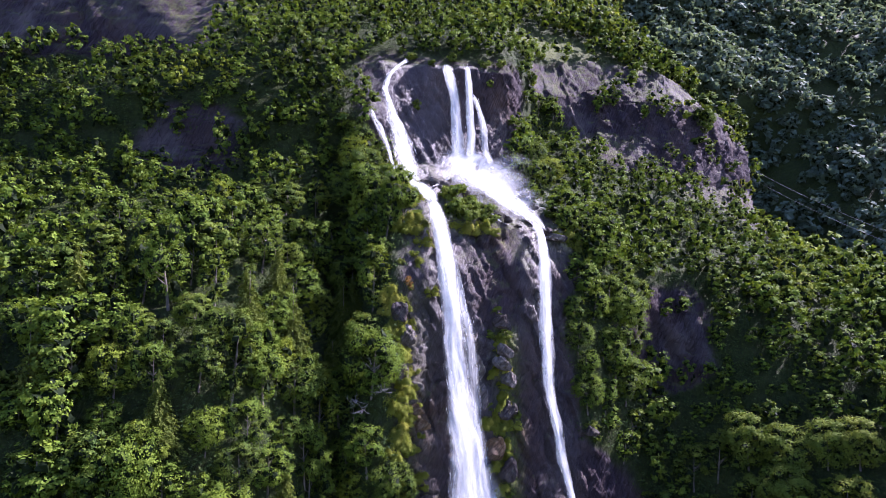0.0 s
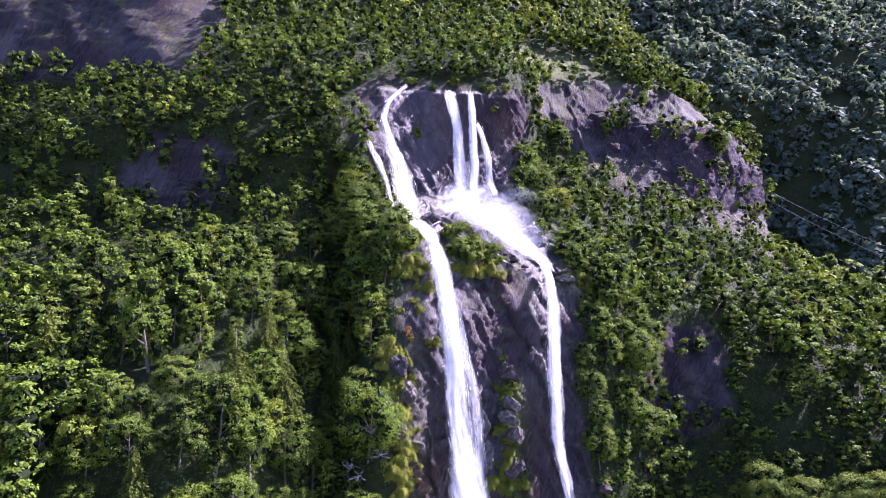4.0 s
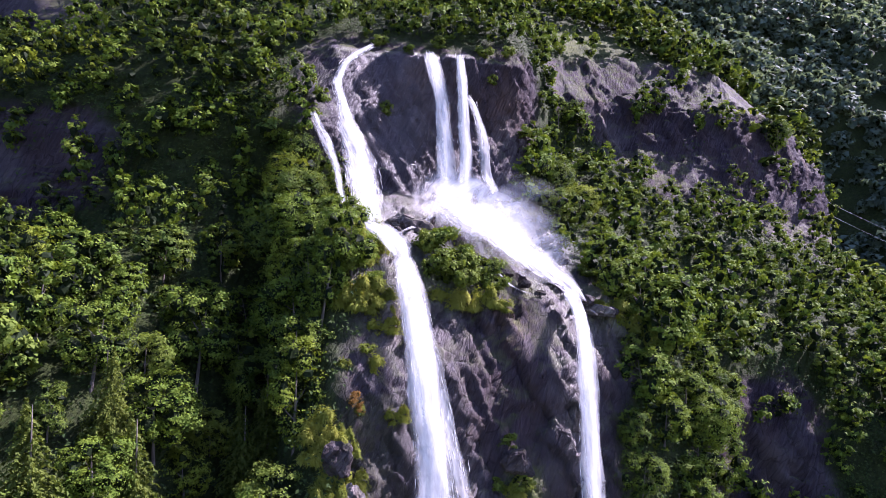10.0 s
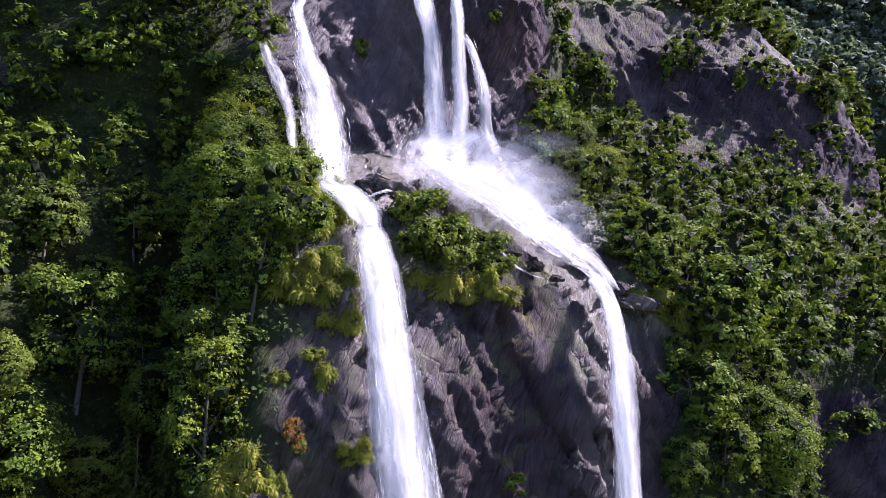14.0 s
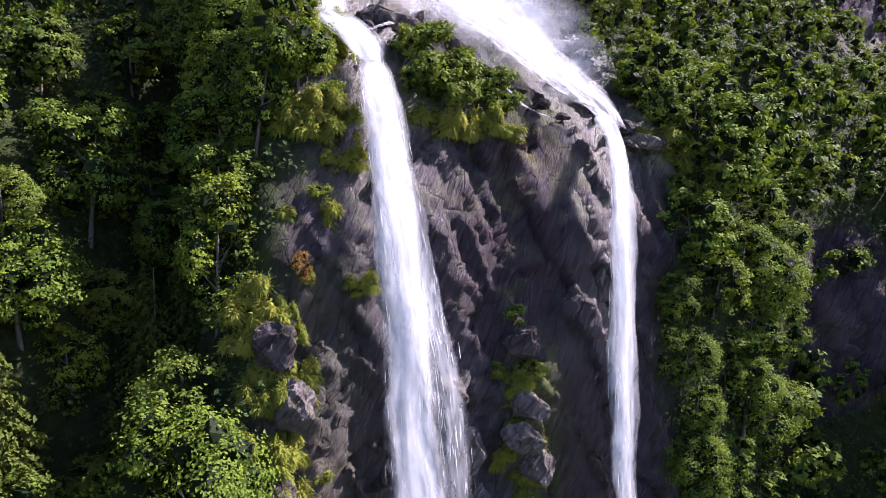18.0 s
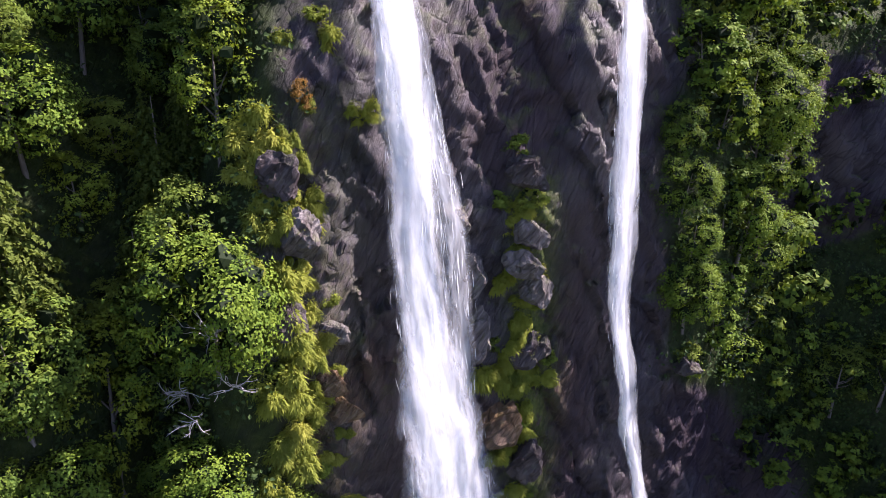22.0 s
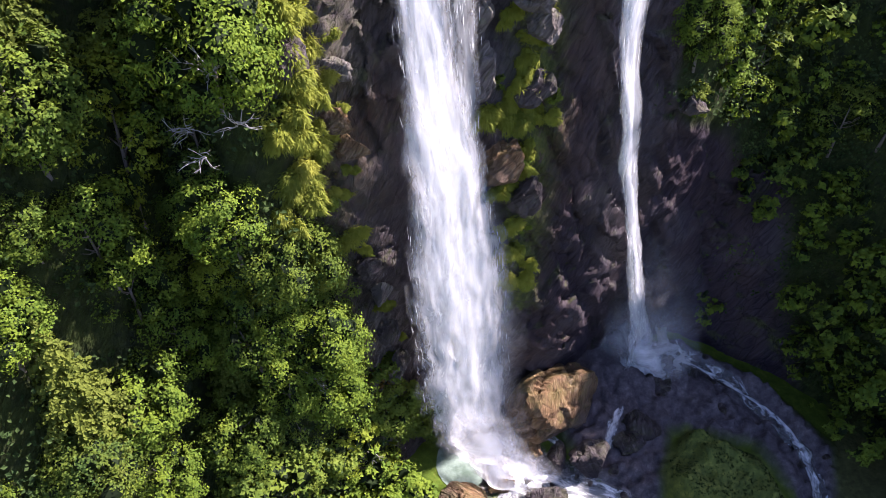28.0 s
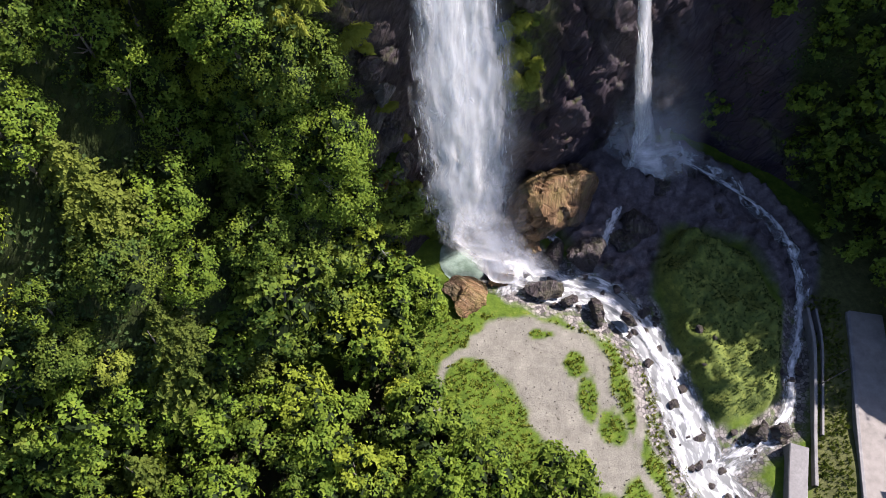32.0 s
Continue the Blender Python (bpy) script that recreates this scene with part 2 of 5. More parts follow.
THIN_FALL = water_material("thin_water", (0.68, 0.73, 0.76), (0.20, 1.0), 0.55, (1.4, 0.07), (0.74, 0.755, 0.745))
RAPID = water_material("white_rapids", (0.17, 0.18, 0.175), (0.24, 0.52), 0.2, (1.1, 0.45), (0.78, 0.79, 0.78), (0.50, 0.66))
MIST = mist_material("spray", 0.75)
THREAD = thread_material("water_threads")


# ---- the shape of the mountain: contour lines, height -> (x, y) ----
CONTOURS = {
    -6: [(-260, 62), (-120, 82), (-60, 96), (-40, 108), (-25, 117), (-12, 126), (-4, 136), (2, 145), (12, 151.5), (22, 156), (33, 164), (45, 167), (58, 162), (66, 155), (90, 118), (110, 90), (140, 60), (240, 20)],
    0: [(-260, 66), (-120, 85), (-60, 98), (-40, 110), (-25, 119), (-12, 129), (-4, 139), (2, 147.5), (12, 152.5), (22, 157), (33, 167), (45, 170), (58, 165), (66, 158), (90, 122), (110, 95), (140, 65), (240, 25)],
    30: [(-260, 72), (-120, 92), (-60, 103), (-42, 112), (-25, 122), (-13, 132), (-5, 142), (5, 148), (15, 150.5), (24, 155.5), (32, 162), (40, 168), (50, 174), (60, 173), (75, 158), (90, 136), (110, 120), (140, 95), (240, 60)],
    55: [(-260, 82), (-120, 100), (-60, 107), (-43, 113), (-28, 123), (-20, 132), (-14, 134), (-8, 141), (2, 148), (10, 150.5), (20, 156), (33, 161), (45, 173), (55, 182), (73, 183), (90, 176), (110, 166), (140, 148), (240, 120)],
    75: [(-260, 100), (-120, 114), (-60, 119), (-43, 119), (-32, 127), (-25, 138), (-18, 142), (-13, 139), (-9, 142), (-3, 150), (10, 153), (20, 157), (33, 164), (45, 175), (55, 185), (70, 189), (90, 191), (115, 194), (140, 200), (240, 190)],
    90: [(-260, 118), (-120, 136), (-60, 138), (-41, 138), (-32, 144), (-25, 152), (-18, 154), (-12, 147), (-5, 151), (3, 156), (12, 160), (20, 162), (28, 167), (36, 173), (45, 184), (66, 195), (90, 206), (115, 235), (140, 300), (240, 380)],
    99: [(-260, 128), (-120, 150), (-58, 146), (-38, 154), (-28, 162), (-20, 162), (-13, 152), (-10, 153), (-3, 157), (2, 160), (8, 162), (13, 164), (20, 169), (28, 172), (34, 177), (45, 195), (60, 206), (90, 218), (115, 246), (135, 330), (240, 400)],
    104: [(-260, 134), (-120, 158), (-75, 160), (-58, 157), (-36, 161), (-27, 165), (-20, 162), (-14, 154), (-10, 155), (-4, 159), (0, 163), (5, 167), (10, 170), (15, 173), (22, 177), (28, 182), (36, 188), (45, 199), (60, 209), (90, 224), (115, 252), (135, 350), (240, 410)],
    111: [(-260, 142), (-120, 168), (-85, 172), (-60, 173), (-34, 170), (-24, 169), (-17, 160), (-11, 163), (-5, 171), (2, 177), (10, 183), (18, 187), (26, 191), (36, 200), (50, 208), (66, 216), (90, 233), (115, 260), (135, 370), (240, 420)],
    119: [(-260, 152), (-120, 178), (-85, 178), (-60, 177), (-34, 178), (-20, 178), (-13, 186), (-6, 194), (5, 199.5), (13, 201), (22, 204), (30, 213), (51, 220), (66, 228), (84, 240), (119, 271), (132, 380), (240, 430)],
    135: [(-260, 168), (-120, 190), (-85, 182), (-60, 181), (-34, 184), (-22, 189), (-14, 192), (-7, 197.5), (6, 203), (15, 206), (22, 210), (30, 226), (45, 231), (78, 240), (100, 255), (119, 273), (132, 400), (240, 440)],
    147: [(-260, 178), (-120, 197), (-82, 198), (-60, 190), (-46, 191), (-25, 195), (-16, 195), (-10, 198), (7, 201.5), (20, 206), (30, 227), (45, 234), (60, 237), (79, 243), (100, 259), (118, 285), (130, 410), (240, 450)],
    160: [(-260, 186), (-120, 202), (-82, 201), (-46, 208), (-25, 207), (-10, 212), (7, 214), (20, 218), (32, 238), (45, 243), (60, 247), (79, 254), (95, 275), (110, 330), (130, 420), (240, 460)],
    185: [(-260, 200), (-120, 213), (-82, 212), (-46, 240), (-10, 254), (10, 260), (40, 274), (60, 282), (78, 300), (100, 390), (240, 475)],
    250: [(-260, 250), (-120, 270), (-46, 310), (0, 330), (40, 345), (80, 420), (140, 480), (240, 530)],
    330: [(-260, 330), (-46, 390), (40, 430), (140, 540), (240, 620)],
}
LEVELS = sorted(CONTOURS)


def gully_at(x, z):
    """1 along the bed of the wooded gully, 0 outside it."""
    rise = np.clip((z - 18) / 14, 0, 1) * np.clip((130 - z) / 14, 0, 1)
    return rise * np.exp(-((x - np.interp(z, [30, 50, 72, 100], [-20, -22, -24, -25])) / np.interp(z, [40, 75, 100], [5.5, 8, 9])) ** 2)


def hill_y(x, z):
    """How far back the bare mountain stands at the place x and the height z (arrays)."""
    x, z = np.broadcast_arrays(np.asarray(x, float), np.asarray(z, float))
    rows = []
    for level in LEVELS:
        px, py = zip(*CONTOURS[level])
        rows.append(sum(np.interp(x + d, px, py) for d in (-2.5, -1.2, 0, 1.2, 2.5)) / 5)
    rows = np.array(rows)
    i = np.clip(np.searchsorted(LEVELS, z) - 1, 0, len(LEVELS) - 2)
    lo, hi = np.array(LEVELS)[i], np.array(LEVELS)[i + 1]
    f = np.clip((z - lo) / (hi - lo), 0, 1)
    a = np.take_along_axis(rows, i[None], 0)[0]
    b = np.take_along_axis(rows, (i + 1)[None], 0)[0]
    # the deep wooded gully behind the mossy pillar
    return a + (b - a) * f + 13.0 * gully_at(x, z) + 6.0 * np.exp(-((x - 57) / 9) ** 2 - ((z - 64) / 11) ** 2)


# ---- noise on arrays ----
def lattice(i, seed):
    h = (i[..., 0] * 374761393 + i[..., 1] * 668265263 + i[..., 2] * 1440662683 + seed * 974634777) & 0xFFFFFFFF
    h = ((h ^ (h >> 13)) * 1274126177) & 0xFFFFFFFF
    h = ((h ^ (h >> 16)) * 1103515245) & 0xFFFFFFFF
    return ((h ^ (h >> 15)) & 0xFFFFFF) / float(0xFFFFFF)


def soft_noise(p, seed=0):
    """Smooth noise from -1 to 1 at the points p."""
    i = np.floor(p).astype(np.int64)
    f = p - i
    f = f * f * (3 - 2 * f)
    total = 0
    for a in (0, 1):
        for b in (0, 1):
            for c in (0, 1):
                w = (f[..., 0] if a else 1 - f[..., 0]) * (f[..., 1] if b else 1 - f[..., 1]) * (f[..., 2] if c else 1 - f[..., 2])
                total = total + w * lattice(i + np.array((a, b, c)), seed)
    return total * 2 - 1


def rough_noise(p, octaves=4, seed=0):
    return sum(soft_noise(p * 2.03 ** k, seed + k) * 0.5 ** k for k in range(octaves))


def blocks(p, seed=0):
    """Broken rock: for each point the random step of its block, tilted, and its closeness to a joint."""
    i = np.floor(p).astype(np.int64)
    best = np.full(p.shape[:-1], 9.0)
    second = best.copy()
    step = np.zeros(p.shape[:-1])
    for a in (-1, 0, 1):
        for b in (-1, 0, 1):
            for c in (-1, 0, 1):
                j = i + np.array((a, b, c))
                q = j + np.stack([lattice(j, seed + s) for s in (1, 2, 3)], -1)
                d = p - q
                dist = (d * d).sum(-1)
                tilt = sum((lattice(j, seed + 5 + s) - 0.5) * d[..., s] for s in range(3))
                value = lattice(j, seed + 4) * 2 - 1 + 1.6 * tilt
                near = dist < best
                second = np.where(near, best, np.minimum(second, dist))
                step = np.where(near, value, step)
                best = np.where(near, dist, best)
    return step, np.clip(1 - (np.sqrt(second) - np.sqrt(best)) / 0.16, 0, 1)


# ---- what grows where: height, and the bare rock's borders in x ----
BARE = {
    "main_face": ([-8, 0, 30, 55, 75, 90, 97, 104], [0, 0, -5, -8, -10, -9, -9, -8], [62, 62, 56, 31, 30, 31, 31, 28]),
    "ledge": ([100, 104, 108, 112, 116], [-3, -4, -7, -10, -10], [29, 25, 22, 22, 20]),
    "upper_face": ([110, 120, 135, 148, 151], [-9, -15, -23, -22, -17], [15, 20, 24, 23, 20]),
    "big_cliff": ([100, 108, 116, 126, 140, 150, 158, 163], [112, 98, 74, 46, 36, 26, 27, 50], [121, 124, 125, 124, 121, 113, 102, 92]),
    "right_patch": ([56, 62, 78, 86], [50, 46, 48, 54], [58, 70, 72, 66]),
    "left_rock": ([112, 116, 126, 132], [-70, -76, -76, -70], [-56, -50, -50, -56]),
    "high_cliff": ([150, 157, 185, 200], [-260, -260, -260, -260], [-68, -64, -62, -84]),
}


def bare(x, z, blur=2.5):
    """1 on bare rock, 0 where trees grow."""
    x = np.asarray(x, float)
    z = np.asarray(z, float)
    out = np.zeros(np.broadcast(x, z).shape)
    for heights, lefts, rights in BARE.values():
        a, b = np.interp(z, heights, lefts), np.interp(z, heights, rights)
        inside = np.minimum(np.minimum(x - a, b - x), np.minimum(z - heights[0], heights[-1] - z) * 1.5)
        out = np.maximum(out, np.clip(inside / blur + 0.5, 0, 1))
    return out


def meadow_at(x, z):
    return np.clip(1.3 - np.hypot((x - 38) / 22, (z - 169) / 8), 0, 1)


def cliff_shape(x, z):
    """The mountain's face with all its relief: places, and the masks that go with them."""
    y = hill_y(x, z)
    p = np.stack([x, y, z], -1)
    wob = soft_noise(p / 9, 40)
    rock = bare(x + 2.5 * wob, z + 2.0 * soft_noise(p / 7, 41))
    d = 2.0 * soft_noise(p / 22, 3) + 1.1 * soft_noise(p / 9, 4)
    lean = math.radians(28)
    q = np.stack([x * math.cos(lean) + z * math.sin(lean), y * 0.6, -x * math.sin(lean) + z * math.cos(lean)], -1)
    s1, e1 = blocks(q / np.array((3.6, 5.5, 15.0)) + 0.25 * soft_noise(p / 3, 6)[..., None], 11)
    s2, e2 = blocks(q / np.array((0.95, 1.8, 6.0)) + 0.3 * soft_noise(p / 1.5, 7)[..., None], 23)
    d = d * (1 - 0.4 * rock) - rock * np.where((x > 50) | (x < -30), 0.62, np.where(z > 110, 0.45, 0.9)) * (0.85 * s1 - 0.35 * e1 + 0.24 * s2 - 0.14 * e2 + 0.18 * rough_noise(q / np.array((0.8, 1.0, 4.0)), 2, 9))
    d = d + (1 - rock) * 0.5 * rough_noise(p / 3, 3, 15)
    return np.stack([x + rock * 0.3 * s2, y + d, z + rock * 0.35 * s1], -1), rock


def cliff_soft(x, z):
    """The same face without its broken rock, for what grows on it."""
    y = hill_y(x, z)
    p = np.stack([x, y, z], -1)
    return np.stack([x, y + 1.6 * soft_noise(p / 22, 3) + 0.8 * soft_noise(p / 9, 4), z], -1)


def mesh_from(name, verts, faces, material, smooth=False, **fields):
    """A mesh from arrays, with named values at its points."""
    me = bpy.data.meshes.new(name)
    verts = np.asarray(verts, np.float32).reshape(-1, 3)
    faces = np.asarray(faces, np.int32)
    k = faces.shape[1]
    me.vertices.add(len(verts))
    me.vertices.foreach_set("co", verts.ravel())
    me.loops.add(faces.size)
    me.loops.foreach_set("vertex_index", faces.ravel())
    me.polygons.add(len(faces))
    me.polygons.foreach_set("loop_start", np.arange(0, faces.size, k, dtype=np.int32))
    me.polygons.foreach_set("use_smooth", np.full(len(faces), smooth))
    me.update(calc_edges=True)
    for key, values in fields.items():
        values = np.asarray(values, np.float32)
        if values.ndim == 2:
            me.attributes.new(key, "FLOAT_VECTOR", "POINT").data.foreach_set("vector", values.ravel())
        else:
            me.attributes.new(key, "FLOAT", "POINT").data.foreach_set("value", values.ravel())
    me.materials.append(material)
    return me


def grid_faces(rows, cols):
    a = np.arange(rows * cols).reshape(rows, cols)
    return np.stack([a[:-1, :-1], a[:-1, 1:], a[1:, 1:], a[1:, :-1]], -1).reshape(-1, 4)


def steps(*stops):
    """Spaced numbers: from, step, to, step, to ..."""
    out = [np.array([stops[0]], float)]
    for k in range(1, len(stops), 2):
        a, h, b = out[-1][-1], stops[k], stops[k + 1]
        out.append(np.linspace(a, b, max(2, int(round((b - a) / h)) + 1))[1:])
    return np.concatenate(out)


# ---- the mountain ----
gx = steps(-260, 6, -130, 2.2, -36, 0.9, -16, 0.42, 46, 0.8, 126, 5, 240)
gz = steps(-6, 0.45, 112, 0.42, 152, 1.0, 185, 4, 330)
GX, GZ = np.meshgrid(gx, gz)
shake = np.random.default_rng(3)
GX = GX + shake.uniform(-0.36, 0.36, GX.shape) * np.gradient(gx)[None]
GZ = GZ + shake.uniform(-0.36, 0.36, GX.shape) * np.gradient(gz)[:, None]
place, rock = cliff_shape(GX, GZ)
left_fall_x = np.interp(GZ, [0, 25, 45, 60, 76, 96, 104, 110], [10, 8, 5.6, 3.9, 2, -0.4, -2, -6])
right_fall_x = np.interp(GZ, [0, 20, 46, 70, 100], [37, 33, 26, 22.5, 22])
wet = np.maximum(np.exp(-((GX - left_fall_x) / 7) ** 2), np.exp(-((GX - right_fall_x) / 5) ** 2)) * (GZ < 112)
wet = np.maximum(wet, np.exp(-((GX + 4) / 14) ** 2) * (GZ >= 112) * (GZ < 148))
moss = 0.3 * np.exp(-((GX + 9 - 0.03 * GZ) / 4.5) ** 2) * (GZ < 88) + 0.9 * np.exp(-((GX - 14) / 2.6) ** 2) * (GZ < 78) * (GZ > 28)
moss = np.clip(moss + 0.9 * np.exp(-((GX - 4) / 7) ** 2 - ((GZ - 103) / 4) ** 2) + 0.7 * np.exp(-((GX - 31) / 5) ** 2 - ((GZ - 98) / 4) ** 2), 0, 1)
def near_marks(*marks):
    """Patches round given places on the face: x, z, half width, half height, strength."""
    return np.clip(sum(w * np.exp(-((GX - x) / a) ** 2 - ((GZ - z) / b) ** 2) for x, z, a, b, w in marks), 0, 1)


rust = near_marks((-4.7, 60, 4.5, 9, 1), (10.8, 53, 3.5, 5, 1), (14.1, 96, 5, 3.5, 0.9), (5.8, 84, 2.5, 8, 0.6), (17, 52, 4, 14, 0.6), (15, 138, 5, 7, 0.7), (-3, 140, 4, 6, 0.5), (-1, 20, 4, 18, 0.7), (16, 12, 6, 14, 0.5))
pale = near_marks((6.2, 68, 2.2, 10, 1), (13.2, 70, 2.2, 6, 0.9), (-5.5, 66, 3, 2.5, 0.7), (-8.2, 77, 1.8, 2.5, 0.8), (26, 97.3, 4, 2.2, 1), (-3.6, 97, 1.8, 3, 1), (-1, 111, 4, 3, 0.8), (22, 82, 1.6, 5, 0.7), (17, 132, 3, 5, 0.5), (-2, 28, 2, 10, 0.7), (13, 22, 2, 12, 0.5), (31, 97, 5, 3, 0.6))
mountain = new("mountain_cliff", mesh_from("mountain_cliff", place, grid_faces(*GX.shape), ROCK, True, veg=(1 - rock).ravel(), wet=wet.ravel(), moss=moss.ravel(), meadow=meadow_at(GX, GZ).ravel(), rust=rust.ravel(), pale=pale.ravel()))
tagged(mountain, "steep dark gneiss mountainside with wet fractured cliffs and wooded ledges", "mountainside", kind="structure")

# the farther side of the valley, closing the view
fx, fz = np.meshgrid(steps(60, 9, 620), steps(-10, 9, 480))


def far_shape(x, z):
    """The farther mountainside: its foot turns away from the sun."""
    y = 432 + 0.95 * (z - 215) + 0.05 * (x - 220) - 0.8 * (x - 230) * np.clip((192 - z) / 40, 0, 1)
    return y + 14 * rough_noise(np.stack([x, y, z], -1) / 70, 3, 70)


far_p = np.stack([fx, far_shape(fx, fz), fz], -1)
far_side = new("far_mountainside", mesh_from("far_mountainside", far_p, grid_faces(*fx.shape), ROCK, True, veg=np.ones(fx.size)))
tagged(far_side, "distant wooded mountainside across a side valley, in blue shade", "mountainside", kind="structure")


# an unseen ridge, added to close the east side and shade the floor
ey, ez = np.meshgrid(steps(-260, 8, 244), steps(0, 0.04, 1))
crest = np.interp(ey, [-260, 60, 140, 190, 244], [20, 45, 88, 112, 125])
ex = 152 + 10 * ez + 3 * rough_noise(np.stack([ey / 30, ez * 5, ez * 0], -1), 3, 60)
east = np.stack([ex, ey, ez * crest + 3 * soft_noise(np.stack([ey / 11, ez, ez * 0], -1), 61) * ez - 4], -1)
unseen_ridge = new("east_mountainside", mesh_from("east_mountainside", east, grid_faces(*ex.shape), ROCK, True, veg=np.ones(ex.size)))
tagged(unseen_ridge, "unseen ridge added east of the gorge to close that side and cast shade", "mountainside", kind="structure")


# ---- the valley floor ----
def near_line(x, y, line):
    """Distance from a bent line, and how far along it (0 to 1)."""
    best, along = np.full(np.shape(x), 1e9), np.zeros(np.shape(x))
    n = len(line) - 1
    for k in range(n):
        (ax, ay), (bx, by) = line[k], line[k + 1]
        dx, dy = bx - ax, by - ay
        t = np.clip(((x - ax) * dx + (y - ay) * dy) / (dx * dx + dy * dy), 0, 1)
        d = np.hypot(x - ax - t * dx, y - ay - t * dy)
        along = np.where(d < best, (k + t) / n, along)
        best = np.minimum(best, d)
    return best, along


def inside(x, y, corners):
    out = np.zeros(np.broadcast(x, y).shape, bool)
    for (ax, ay), (bx, by) in zip(corners, corners[1:] + corners[:1]):
        cross = (ay > y) != (by > y)
        out ^= cross & (x < (bx - ax) * (y - ay) / (by - ay + 1e-9) + ax)
    return out


STREAM = [(13.5, 149), (15.5, 143), (22, 140), (30, 138), (36, 131.5), (39, 122.5), (41, 114), (45, 104), (50, 90), (55, 60), (60, -60)]
RIGHT_STREAM = [(37, 166), (41, 166), (49.5, 161.5), (56.5, 153.5), (61.5, 145), (60.5, 137), (57, 128), (54, 119), (49, 115.5), (42, 111)]
MOUND = [(37.5, 143), (43, 151), (53, 146.5), (57, 136), (54.5, 123), (49, 119.5), (43, 118), (39.5, 131)]
GRAVEL = [(9, 131), (12, 134), (17.5, 134.5), (23.3, 132.7), (28, 131), (29.3, 127.5), (29.2, 122.5), (31, 119), (32.4, 114), (31.7, 111.5), (28.6, 107.5), (26.7, 108.8), (26.4, 111.8), (25, 113.6), (22.1, 113.6), (19, 115.2), (17.2, 119.5), (14.5, 123.6), (11.3, 127), (8.6, 128.6)]
ISLANDS = [(24.4, 126.9, 1.5, 1.8), (26.0, 122.0, 1.3, 3.1), (29.2, 117.5, 1.7, 2.4), (19.5, 131.6, 1.6, 0.7), (30.6, 125.6, 1.0, 2.6)]
PATHS = [[(10.5, 128), (7.5, 128.2), (5, 126.5), (4.2, 122), (3.6, 117.5)], [(32, 112), (34, 109), (36, 104)], [(32, 113), (33.2, 118), (33.6, 122), (33, 126)]]


FOREST = [(-140, 55), (-60, 97), (-38, 108), (-24, 117), (-12, 126), (-4, 134), (0, 138), (1, 128), (0.5, 120), (4, 117), (12, 113), (20, 107), (24, 100), (26, 60)]


def edge_of(x, y, corners):
    """Distance from the border of a plan shape, positive inside it."""
    d, _ = near_line(x, y, corners + corners[:1])
    return np.where(inside(x, y, corners), d, -d)


SCREE = [(30, 141), (37, 137), (41, 150), (53, 148), (58, 138), (64, 138), (66, 148), (58, 160), (46, 168), (30, 168), (22, 158), (24, 147)]


def scree_at(x, y):
    """1 among the broken rock below the narrow fall."""
    return np.clip(edge_of(x, y, SCREE) / 2.0 + 0.3, 0, 1)


def floor_z(x, y):
    p = np.stack([x, y, np.zeros_like(x)], -1)
    z = 0.35 * soft_noise(p / 7, 80) + 0.5 * np.clip((118 - x * 0.2 - y) / 10, 0, 1)
    s, along = near_line(x, y, STREAM)
    w = np.interp(along, [0, 0.1, 0.3, 0.5, 1], [3.6, 4.2, 4.2, 4.4, 6])
    z = z - 1.2 * np.clip(1.5 - np.hypot((x - 8) / 4.6, (y - 145.5) / 5.5), 0, 1)
    z = z - 1.3 * np.clip(1.5 - s / w, 0, 1)
    r, _ = near_line(x, y, RIGHT_STREAM)
    z = z - 1.5 * np.clip(1.6 - r / 2.2, 0, 1)
    m = edge_of(x + 0.8 * soft_noise(p / 3, 81), y + 0.8 * soft_noise(p / 3, 82), MOUND)
    rise = np.clip(m / 2.2, 0, 1)
    z = z + rise * (2.2 + 1.3 * soft_noise(p / 4.5, 83) + np.clip((y - 128) / 22, -0.3, 1) * 2.0 + 0.75 * rough_noise(p / 1.7, 3, 84))
    s = scree_at(x, y)
    b1, b2 = blocks(p / 1.7, 85)
    z = z + s * (0.7 * b1 - 0.3 * b2 + 0.5 + 0.12 * (y - 140) + 0.1 * rough_noise(p / 0.9, 2, 86))
    z = z + 0.6 * np.clip(edge_of(x, y, [(4, 112), (5, 125), (9, 126.5), (13, 121), (18, 112)]) / 4, 0, 1)
    return z


vx = steps(-2500, 300, -400, 40, -120, 4, -12, 0.9, 0, 0.45, 72, 3, 120, 40, 400, 300, 2500)
vy = steps(-2500, 300, -400, 60, 0, 6, 90, 1.2, 104, 0.45, 152, 1.0, 172)
VX, VY = np.meshgrid(vx, vy)
VZ = floor_z(VX, VY)
P3 = np.stack([VX, VY, VZ], -1)
gravel = np.clip(edge_of(VX + 0.7 * soft_noise(P3 / 2, 90), VY + 0.7 * soft_noise(P3 / 2, 91), GRAVEL) / 0.6 + 0.5, 0, 1)
for ix, iy, iw, ih in ISLANDS:
    gravel = np.minimum(gravel, np.clip((np.hypot((VX - ix) / iw, (VY - iy) / ih) + 0.25 * soft_noise(P3 / 0.9, 94) - 1) / 0.25, 0, 1))
for line in PATHS:
    d, _ = near_line(VX, VY, line)
    gravel = np.maximum(gravel, np.clip((0.85 + 0.3 * soft_noise(P3 / 1.5, 92) - d) / 0.35, 0, 1))
sd, sa = near_line(VX, VY, STREAM)
rd, _ = near_line(VX, VY, RIGHT_STREAM)
